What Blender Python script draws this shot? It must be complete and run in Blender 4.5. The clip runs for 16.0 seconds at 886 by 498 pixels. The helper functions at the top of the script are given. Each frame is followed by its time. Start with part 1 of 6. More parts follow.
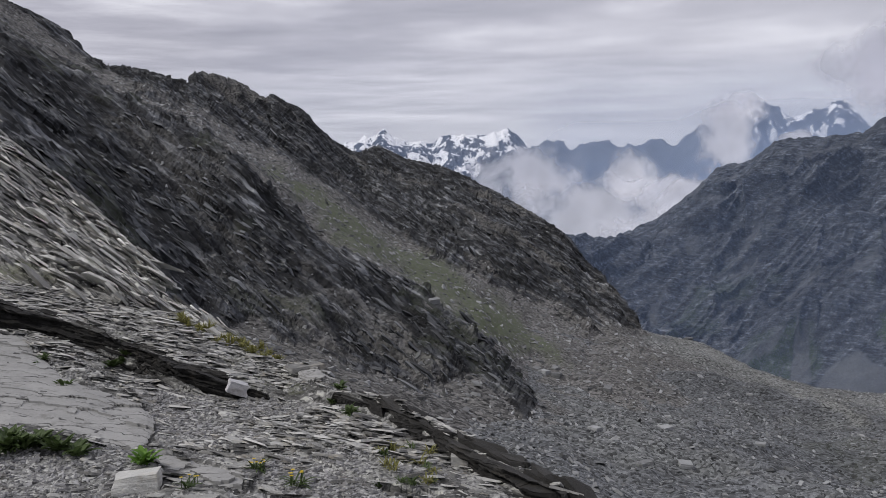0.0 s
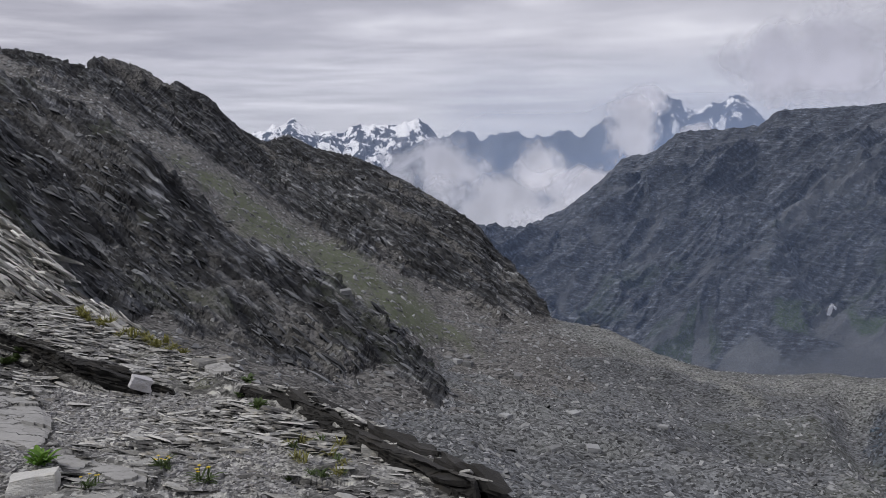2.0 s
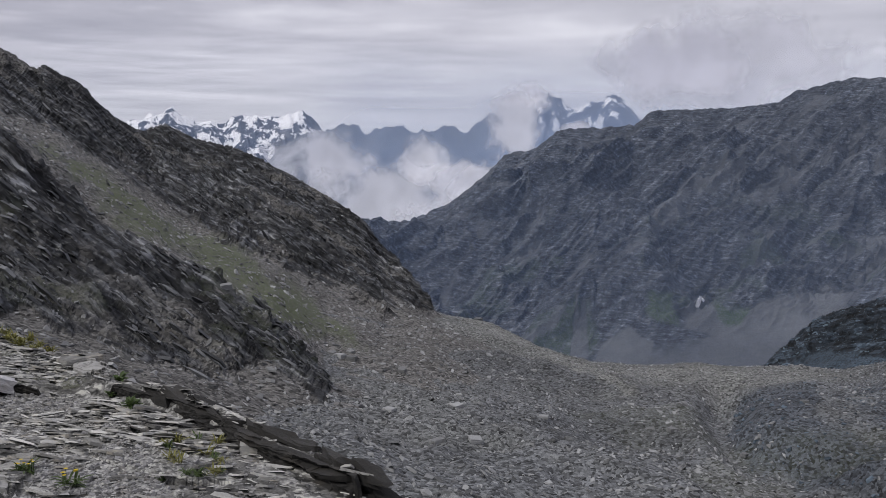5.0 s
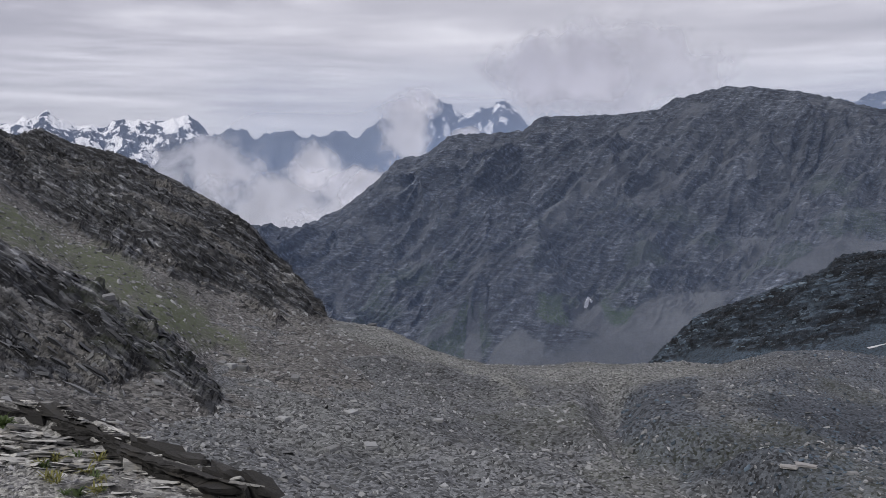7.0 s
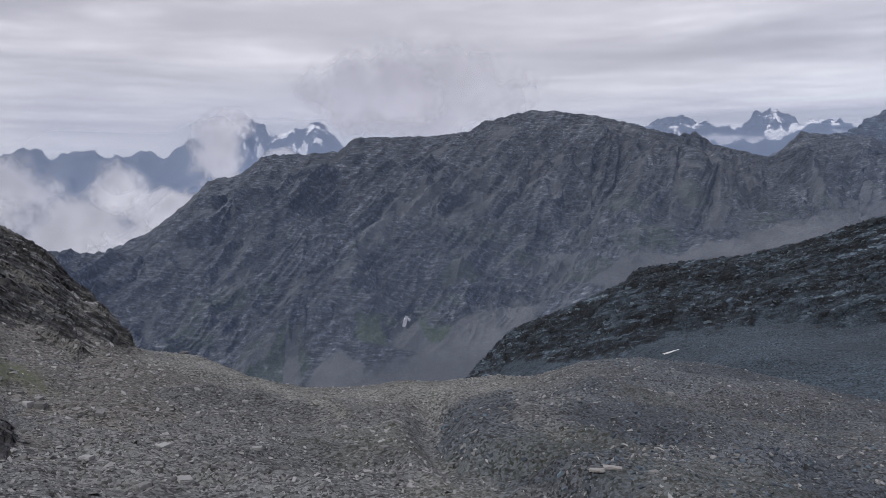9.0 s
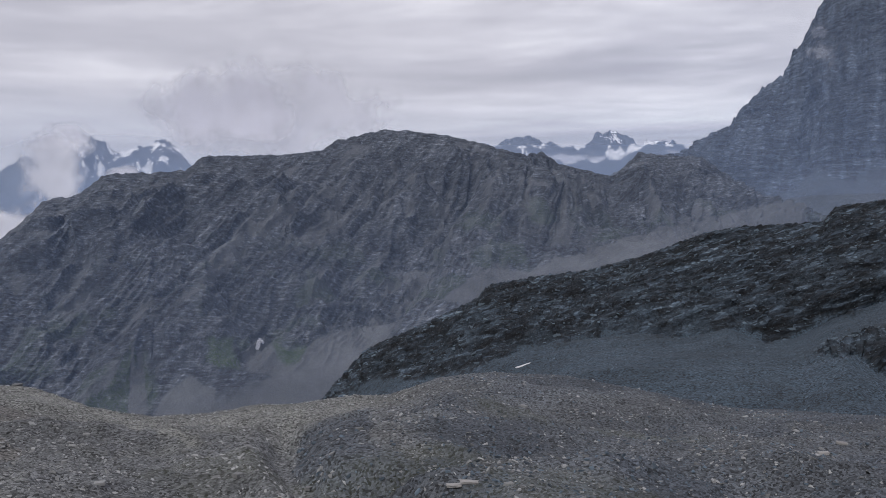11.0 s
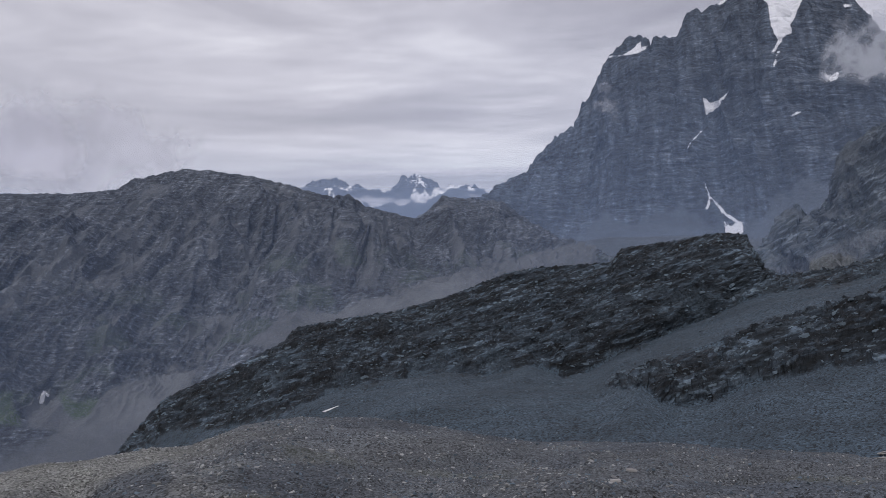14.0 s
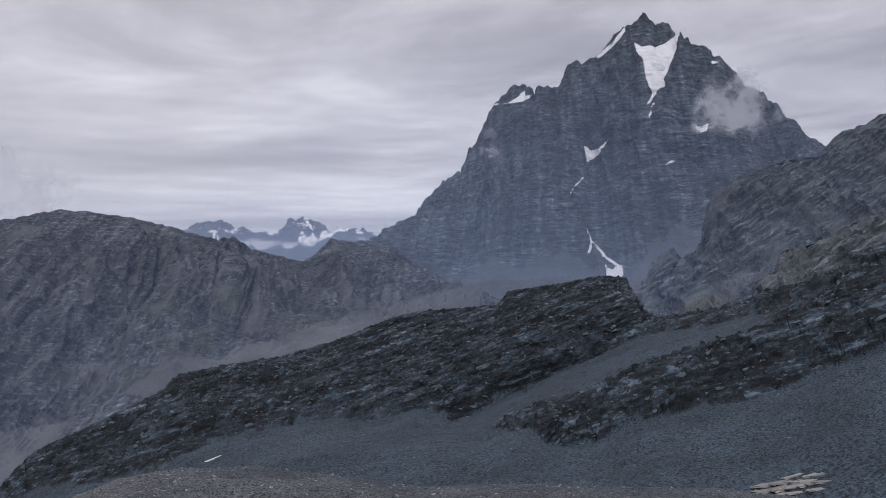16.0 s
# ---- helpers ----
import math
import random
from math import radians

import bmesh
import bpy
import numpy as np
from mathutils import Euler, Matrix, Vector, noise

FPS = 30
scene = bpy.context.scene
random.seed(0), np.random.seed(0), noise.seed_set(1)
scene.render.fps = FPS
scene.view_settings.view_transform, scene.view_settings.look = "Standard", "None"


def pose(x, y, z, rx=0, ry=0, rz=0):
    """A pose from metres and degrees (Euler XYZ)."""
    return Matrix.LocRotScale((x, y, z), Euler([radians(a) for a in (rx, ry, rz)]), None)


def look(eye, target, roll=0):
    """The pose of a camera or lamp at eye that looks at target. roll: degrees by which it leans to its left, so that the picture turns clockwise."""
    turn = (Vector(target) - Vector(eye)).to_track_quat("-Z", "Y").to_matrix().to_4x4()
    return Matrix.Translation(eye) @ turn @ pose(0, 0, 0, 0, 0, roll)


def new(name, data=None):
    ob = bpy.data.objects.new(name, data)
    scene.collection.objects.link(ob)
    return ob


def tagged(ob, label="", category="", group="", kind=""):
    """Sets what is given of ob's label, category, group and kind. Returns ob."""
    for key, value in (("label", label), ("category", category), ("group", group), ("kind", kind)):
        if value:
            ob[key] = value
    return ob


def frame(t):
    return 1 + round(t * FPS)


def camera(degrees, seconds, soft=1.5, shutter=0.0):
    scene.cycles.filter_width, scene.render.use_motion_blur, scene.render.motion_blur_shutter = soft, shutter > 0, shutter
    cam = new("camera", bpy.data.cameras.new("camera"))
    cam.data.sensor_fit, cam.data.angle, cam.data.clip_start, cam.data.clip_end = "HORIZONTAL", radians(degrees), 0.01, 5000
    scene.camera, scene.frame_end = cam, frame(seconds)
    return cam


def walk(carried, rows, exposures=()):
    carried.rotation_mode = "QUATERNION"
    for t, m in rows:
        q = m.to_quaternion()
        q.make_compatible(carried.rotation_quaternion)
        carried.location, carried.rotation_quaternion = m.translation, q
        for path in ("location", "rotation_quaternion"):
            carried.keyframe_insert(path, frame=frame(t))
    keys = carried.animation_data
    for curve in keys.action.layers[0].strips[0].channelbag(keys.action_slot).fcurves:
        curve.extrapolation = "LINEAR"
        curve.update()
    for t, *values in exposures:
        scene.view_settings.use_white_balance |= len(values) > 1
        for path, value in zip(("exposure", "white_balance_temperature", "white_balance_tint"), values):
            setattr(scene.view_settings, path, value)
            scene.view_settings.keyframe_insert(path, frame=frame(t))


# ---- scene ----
cam = camera(54.16, 16.0, 0.6)
# seconds, then turn, tilt and lean of a camera held out at arm's length and swung round the body
ROWS = [
    (0, 0.00, -5.00, -0.00),
    (0.5, -1.16, -5.09, -0.02),
    (1, -2.39, -5.22, -0.02),
    (1.5, -3.97, -5.39, -0.09),
    (2, -5.85, -5.63, -0.23),
    (2.5, -7.59, -5.84, -0.44),
    (3, -8.60, -5.82, -0.53),
    (3.5, -9.76, -5.81, -0.75),
    (6, -16.65, -5.78, -1.09),
    (6.5, -18.59, -5.59, -1.01),
    (7, -20.53, -5.45, -1.06),
    (7.5, -23.99, -5.12, -1.00),
    (8, -27.28, -4.67, -0.91),
    (10.5, -39.74, -2.89, -0.57),
    (11, -42.24, -2.54, -0.45),
    (11.5, -44.46, -2.14, -0.39),
    (12, -47.02, -1.64, -0.31),
    (12.5, -49.11, -1.28, -0.33),
    (13, -50.90, -0.93, -0.35),
    (13.5, -52.85, -0.40, -0.32),
    (14, -54.94, 0.32, -0.36),
    (14.5, -56.61, 1.03, -0.40),
    (15, -58.85, 1.96, -0.29),
    (15.5, -60.62, 2.63, -0.19),
    (16, -62.30, 3.21, -0.13),
]
ARM = 0.12


def carried(turn, tilt, lean):
    a = radians(turn)
    return pose(-ARM * math.sin(a), ARM * (math.cos(a) - 1), 1.6, 90 + tilt, lean, turn)


walk(cam, [(t, carried(turn, tilt, lean)) for t, turn, tilt, lean in ROWS], [(0.0, 0.0, 6450, 11), (7.0, 0.0, 6450, 12), (11.0, 0.0, 6425, 12), (15.0, -0.1, 6400, 13), (16.0, -0.08, 6400, 13)])

# ---- sky and light: broken high overcast, soft sun high behind the camera's left shoulder ----
SUN_HEIGHT, SUN_BEARING = 46.0, 245.0
world = bpy.data.worlds.new("overcast")
scene.world = world
world.use_nodes = True


class Nodes:
    """Short hand for node trees: each call makes a node, sets its values and links its inputs."""

    def __init__(self, tree):
        self.tree = tree
        tree.nodes.clear()

    def __call__(self, kind, out=0, props=(), **ins):
        node = self.tree.nodes.new(kind)
        props = dict(props)
        if "operation" in props:
            node.operation = props["operation"]
        if "data_type" in props:
            node.data_type = props["data_type"]
        if "feature" in props:
            node.feature = props["feature"]
        if "attribute_name" in props:
            node.attribute_name = props["attribute_name"]
        for key, value in ins.items():
            sock = node.inputs[int(key[1:])] if key[0] == "i" and key[1:].isdigit() else node.inputs[key.replace("_", " ")]
            if isinstance(value, bpy.types.NodeSocket):
                self.tree.links.new(value, sock)
            else:
                sock.default_value = value
        return node.outputs[out] if len(node.outputs) else node

    def math(self, op, a, b=0.0, c=0.0):
        return self("ShaderNodeMath", props={"operation": op}, i0=a, i1=b, i2=c)

    def vec(self, op, a, b=(0, 0, 0), out=0):
        return self("ShaderNodeVectorMath", out=out, props={"operation": op}, i0=a, i1=b)

    def dot(self, a, b):
        return self.vec("DOT_PRODUCT", a, b, out=1)

    def scale(self, a, s):
        return self.vec("MULTIPLY", a, (s, s, s))

    def noise(self, v, scale, detail=4.0, rough=0.55, warp=0.0, out=0):
        return self("ShaderNodeTexNoise", out=out, Vector=v, Scale=scale, Detail=detail, Roughness=rough, Distortion=warp)

    def ramp(self, f, stops, smooth=False):
        node = self.tree.nodes.new("ShaderNodeValToRGB")
        if smooth:
            node.color_ramp.interpolation = "EASE"
        el = node.color_ramp.elements
        while len(el) < len(stops):
            el.new(0.5)
        for e, (p, c) in zip(el, stops):
            e.position = p
            e.color = (*c, 1) if isinstance(c, tuple) else (c, c, c, 1)
        self.tree.links.new(f, node.inputs[0])
        return node.outputs[0]

    def mix(self, f, a, b, blend="MIX"):
        node = self.tree.nodes.new("ShaderNodeMix")
        node.data_type, node.blend_type = "RGBA", blend
        for sock, value in ((node.inputs[0], f), (node.inputs[6], a), (node.inputs[7], b)):
            if isinstance(value, bpy.types.NodeSocket):
                self.tree.links.new(value, sock)
            else:
                sock.default_value = (*value, 1) if isinstance(value, tuple) else value
        return node.outputs[2]

    def xyz(self, v):
        node = self.tree.nodes.new("ShaderNodeSeparateXYZ")
        self.tree.links.new(v, node.inputs[0])
        return node.outputs

    def join(self, x, y, z):
        return self("ShaderNodeCombineXYZ", i0=x, i1=y, i2=z)


w = Nodes(world.node_tree)
blue = w("ShaderNodeTexSky")
air = blue.node
air.sky_type, air.sun_disc, air.altitude = "NISHITA", False, 2700.0
air.sun_elevation, air.sun_rotation = radians(SUN_HEIGHT), radians(SUN_BEARING)
way = w("ShaderNodeTexCoord")
wx, wy, wz = w.xyz(way)
deep = w.math("ADD", w.math("MAXIMUM", wz, 0.0), 0.10)
# cloud sheets lie level, so they draw out into streaks towards the skyline
round_by = w.math("ARCTAN2", wx, wy)
turned = w.join(w.math("MULTIPLY", round_by, 2.1), w.math("MULTIPLY_ADD", round_by, 0.5, w.math("DIVIDE", 1.05, deep)), w.math("MULTIPLY", wz, 1.5))
big = w.noise(turned, 0.6, 3.0, 0.5, 0.4)
fine = w.noise(turned, 1.9, 8.0, 0.6, 0.35)
wisps = w.noise(turned, 6.0, 6.0, 0.62, 0.2)
lumps = w.math("MULTIPLY_ADD", big, 0.42, w.math("MULTIPLY_ADD", wisps, 0.15, w.math("MULTIPLY", fine, 0.43)))
cover = w.ramp(lumps, [(0.35, (0.35, 0.35, 0.41)), (0.46, (0.475, 0.47, 0.535)), (0.54, (0.635, 0.63, 0.695)), (0.64, (0.92, 0.92, 0.97))])
low = w.ramp(wz, [(0.0, (0.74, 0.74, 0.77)), (0.12, (0.74, 0.73, 0.77))])
cover = w.mix(w.ramp(wz, [(0.02, 0.4), (0.11, 0.0)]), cover, low)
thin_at = Vector((math.sin(radians(30)), math.cos(radians(30)), 0.16)).normalized()
thin = w.math("POWER", w.math("MAXIMUM", w.dot(way, tuple(thin_at)), 0.0), 7.0)
cover = w.mix(1.0, cover, w.ramp(thin, [(0.0, 0.95), (0.6, 1.0)]), "MULTIPLY")
cover = w.mix(w.math("MULTIPLY", thin, 0.28), cover, (0.86, 0.85, 0.88))
cover = w.mix(1.0, cover, w.ramp(wz, [(0.08, 1.04), (0.28, 1.0), (0.6, 1.2)]), "MULTIPLY")
seen = w.mix(0.94, w.scale(blue, 0.08), cover)
w("ShaderNodeOutputWorld", Surface=w("ShaderNodeBackground", Color=seen, Strength=1.0))

lamp = bpy.data.lights.new("sun", "SUN")
lamp.energy, lamp.angle, lamp.color = 1.65, radians(10), (1.0, 0.96, 0.9)
sun = new("sun", lamp)
sb, sh = radians(SUN_BEARING), radians(SUN_HEIGHT)
sun.matrix_world = look((0, 0, 60), (-60 * math.sin(sb) * math.cos(sh), -60 * math.cos(sb) * math.cos(sh), 60 - 60 * math.sin(sh)))


# ---- shape helpers ----
def chance(ix, iy, iz, seed=0):
    h = (ix.astype(np.int64) * 374761393 + iy.astype(np.int64) * 668265263 + iz.astype(np.int64) * 2147483647 + seed * 974634533) & 0xFFFFFFFF
    h = ((h ^ (h >> 13)) * 1274126177) & 0xFFFFFFFF
    h = ((h ^ (h >> 16)) * 2246822519) & 0xFFFFFFFF
    return ((h ^ (h >> 15)) & 0xFFFFFF) / float(0xFFFFFF)


def soft(p, seed=0):
    """Smooth value noise from -1 to 1."""
    c = np.floor(p)
    f = p - c
    f = f * f * f * (f * (f * 6 - 15) + 10)
    i, j, k = c[..., 0], c[..., 1], c[..., 2]
    fx, fy, fz = f[..., 0], f[..., 1], f[..., 2]
    total = 0
    for dx in (0, 1):
        for dy in (0, 1):
            for dz in (0, 1):
                total = total + chance(i + dx, j + dy, k + dz, seed) * (fx if dx else 1 - fx) * (fy if dy else 1 - fy) * (fz if dz else 1 - fz)
    return total * 2 - 1


def rough(p, size, octaves=4, gain=0.5, seed=0):
    q, total, amp = p / size, 0, 1.0
    for o in range(octaves):
        total = total + amp * soft(q + 17.3 * o, seed + o)
        q, amp = q * 2.03, amp * gain
    return total


def ribs(p, size, octaves=4, gain=0.5, seed=0):
    q, total, amp = p / size, 0, 1.0
    for o in range(octaves):
        total = total + amp * (1 - 2 * np.abs(soft(q + 31.7 * o, seed + o)))
        q, amp = q * 2.1, amp * gain
    return total


def bed(bearing, dip):
    """Axes of a pile of rock layers seen along a bearing: along the layers, into the slope, across the layers."""
    a, d = radians(bearing), radians(dip)
    right, into, up = np.array((math.cos(a), -math.sin(a), 0)), np.array((math.sin(a), math.cos(a), 0)), np.array((0, 0, 1.0))
    return right * math.cos(d) + up * math.sin(d), into, -right * math.sin(d) + up * math.cos(d)


def tipped(axes, back):
    """The same layers tipped about their length, so that the near edges stand proud."""
    along, into, across = axes
    t = radians(back)
    return along, into * math.cos(t) - across * math.sin(t), across * math.cos(t) + into * math.sin(t)


def layers(p, axes, thick, length, seed=0, wave=0.7):
    """Height from 0 to 1 of a weathered pile of layers: each stands out or back by its own amount, and breaks off along its length."""
    along, into, across = (p @ np.asarray(a) for a in axes)
    s = across / thick + wave * rough(p, thick * 9, 3, seed=seed + 5)
    k = np.floor(s)
    q = np.stack([k * 7.31, along / length, into / length], -1)
    h = 0.5 + 0.5 * soft(q, seed) + 0.25 * soft(q * np.array((1, 3.1, 3.1)), seed + 1)
    edge = s - k
    return h * (0.75 + 0.25 * edge)


def smooth(x, a, b):
    t = np.clip((x - a) / (b - a), 0, 1)
    return t * t * (3 - 2 * t)


def lofted(rows, bearings, steps, ease=0.0):
    """A sheet stretched over lines of (bearing, distance, height), from the lowest up. Gives places and the line number of each."""
    b = np.asarray(bearings)
    lines = []
    for row in rows:
        k = np.array(row)
        lines.append(np.stack([np.interp(b, k[:, 0], k[:, 1]), np.interp(b, k[:, 0], k[:, 2])], -1))
    out, number = [], []
    for i, n in enumerate(steps):
        last = i == len(steps) - 1
        f = np.linspace(0, 1, n + 1)[: n + 1 if last else n]
        for t in f:
            out.append(lines[i] * (1 - t) + lines[i + 1] * t)
            number.append(i + t)
    dz = np.array(out)
    if ease:
        for _ in range(int(ease)):
            dz[1:-1] = 0.25 * dz[:-2] + 0.5 * dz[1:-1] + 0.25 * dz[2:]
    a = np.radians(b)[None, :]
    g = np.stack([dz[..., 0] * np.sin(a), dz[..., 0] * np.cos(a), dz[..., 1]], -1)
    return g, np.repeat(np.array(number)[:, None], len(b), 1), np.repeat(b[None, :], len(out), 0)


def behind(row, far, drop):
    """The line behind a crest, where the ground falls away again."""
    return [(b, d + far, z - drop) for b, d, z in row]


def normals(g):
    du, dv = np.gradient(g, axis=1), np.gradient(g, axis=0)
    n = np.cross(du, dv)
    return n / np.maximum(np.linalg.norm(n, axis=-1, keepdims=True), 1e-9)


def mesh_of(name, verts, faces, material, marks=(), shade=False):
    me = bpy.data.meshes.new(name)
    verts, faces = np.asarray(verts, dtype=np.float32), np.asarray(faces, dtype=np.int32)
    me.vertices.add(len(verts))
    me.vertices.foreach_set("co", verts.ravel())
    k = faces.shape[1]
    me.loops.add(faces.size)
    me.loops.foreach_set("vertex_index", faces.ravel())
    me.polygons.add(len(faces))
    me.polygons.foreach_set("loop_start", np.arange(0, faces.size, k, dtype=np.int32))
    if shade:
        me.polygons.foreach_set("use_smooth", np.ones(len(faces), dtype=bool))
    else:
        me.polygons.foreach_set("use_smooth", np.zeros(len(faces), dtype=bool))
    for key, values in dict(marks).items():
        me.attributes.new(key, "FLOAT", "POINT").data.foreach_set("value", np.asarray(values, dtype=np.float32).ravel())
    me.update(calc_edges=True)
    me.materials.append(material)
    return me


def grid_faces(nv, nu):
    i = np.arange(nv * nu).reshape(nv, nu)
    return np.stack([i[:-1, :-1], i[:-1, 1:], i[1:, 1:], i[1:, :-1]], -1).reshape(-1, 4)


def sheet(name, g, material, marks=(), shade=False):
    return new(name, mesh_of(name, g.reshape(-1, 3), grid_faces(*g.shape[:2]), material, marks, shade))


def part(name, bm, material, parent, label=""):
    me = bpy.data.meshes.new(name)
    bm.to_mesh(me)
    bm.free()
    me.materials.append(material)
    ob = new(name, me)
    ob.parent = parent
    return tagged(ob, label)


def lumps_of(bases, frames, sizes, seed, sides=5, taper=0.8, under=False):
    """Many broken plates as one list of vertices and triangles: places, axes (along, into, across) and sizes for each."""
    rng = np.random.default_rng(seed)
    n = len(bases)
    ang = (np.arange(sides) / sides * 2 * np.pi)[None, :] + rng.uniform(-2.1, 2.1, (n, sides)) / sides
    rad = rng.uniform(0.26, 0.62, (n, sides))
    ring2 = np.stack([np.cos(ang) * rad, np.sin(ang) * rad], -1)
    wedge = np.clip(np.cos(ang - rng.uniform(0, 6.28, (n, 1))), -0.2, 1)[..., None] * rng.uniform(0.1, 0.85, (n, 1, 1))
    top = np.concatenate([ring2 * rng.uniform(taper, 1, (n, sides, 1)), 0.5 - wedge + rng.uniform(-0.12, 0.1, (n, sides, 1))], -1)
    bot = np.concatenate([ring2, -0.5 + rng.uniform(-0.1, 0.1, (n, sides, 1))], -1)
    local = np.concatenate([top, bot], 1) * sizes[:, None, :]
    verts = np.einsum("nki,nij->nkj", local, frames) + bases[:, None, :]
    k = sides
    tri = [(0, i, i + 1) for i in range(1, k - 1)] + ([(k, k + i + 1, k + i) for i in range(1, k - 1)] if under else [])
    for i in range(k):
        j = (i + 1) % k
        tri += [(i, k + i, k + j), (i, k + j, j)]
    faces = np.array(tri)[None] + (np.arange(n) * 2 * k)[:, None, None]
    return verts.reshape(-1, 3), faces.reshape(-1, 3)


def turned_frames(axes, n, rng, spin=180.0, tilt=8.0):
    """Axes for n plates: spun in their plane and tipped a little."""
    base = np.asarray(axes, dtype=float)
    if base.ndim == 2:
        base = np.repeat(base[None], n, 0)
    s = np.radians(rng.uniform(-spin, spin, n))
    c, d = np.cos(s)[:, None], np.sin(s)[:, None]
    along, into, across = base[:, 0] * c + base[:, 1] * d, base[:, 1] * c - base[:, 0] * d, base[:, 2]
    across = across + np.tan(np.radians(tilt)) * (rng.normal(0, 0.6, (n, 1)) * along + rng.normal(0, 0.6, (n, 1)) * into)
    across /= np.linalg.norm(across, axis=1, keepdims=True)
    along = along - across * np.sum(along * across, 1, keepdims=True)
    along /= np.linalg.norm(along, axis=1, keepdims=True)
    return np.stack([along, np.cross(across, along), across], 1)


def lying(nrm):
    """Axes for plates that lie on a surface with these normals."""
    side = np.cross(nrm, np.array((0.3, 0.9, 0.1)))
    side /= np.linalg.norm(side, axis=1, keepdims=True)
    return np.stack([side, np.cross(nrm, side), nrm], 1)


def picked(g, weight, n, rng):
    """n random places on a sheet, by weight for each square metre, with their normals."""
    nr = normals(g)
    nr = np.where(nr[..., 2:3] < 0, -nr, nr)
    du, dv = np.linalg.norm(np.gradient(g, axis=1), axis=-1), np.linalg.norm(np.gradient(g, axis=0), axis=-1)
    w = (np.clip(weight, 0, None) * du * dv).ravel()
    i = rng.choice(w.size, n, p=w / w.sum())
    jit = rng.uniform(-0.5, 0.5, (n, 2))
    gu, gv = np.gradient(g, axis=1).reshape(-1, 3)[i], np.gradient(g, axis=0).reshape(-1, 3)[i]
    return g.reshape(-1, 3)[i] + gu * jit[:, :1] + gv * jit[:, 1:], nr.reshape(-1, 3)[i]


def heap(name, bases, frames, sizes, mat, parent, label, seed, sides=5):
    """A crowd of pieces past counting, joined in one mesh under its thing."""
    v, f = lumps_of(bases, frames, sizes, seed, sides)
    ob = new(name, mesh_of(name, v, f, mat))
    ob.parent = parent
    return tagged(ob, label, kind="stuff")


PIECES = {}


def pieces(name, bases, frames, sizes, mat, parent, seed):
    """Pieces that can be told apart: an object each, on a few shared meshes."""
    key = (name, mat.name)
    if key not in PIECES:
        PIECES[key] = []
        for i in range(8):
            v, f = lumps_of(np.zeros((1, 3)), np.eye(3)[None], np.ones((1, 3)), seed + i, 9, under=True)
            PIECES[key].append(mesh_of(name, v, f, mat))
    for i, (p, fr, s) in enumerate(zip(bases, frames, sizes)):
        ob = new(name, PIECES[key][i % 8])
        ob.parent = parent
        ob.matrix_basis = Matrix.Translation([float(c) for c in p]) @ Matrix(np.asarray(fr).T.tolist()).to_4x4() @ Matrix.Diagonal((*[float(c) for c in s], 1))


# ---- materials ----
def material(name):
    m = bpy.data.materials.new(name)
    m.use_nodes = True
    return m, Nodes(m.node_tree)


def finish(n, colour, rough_value, height, strength, distance):
    bump = n("ShaderNodeBump", Strength=strength, Distance=distance, Height=height)
    bsdf = n("ShaderNodeBsdfPrincipled", Base_Color=colour, Roughness=rough_value, Normal=bump, Specular_IOR_Level=0.3)
    n("ShaderNodeOutputMaterial", Surface=bsdf)


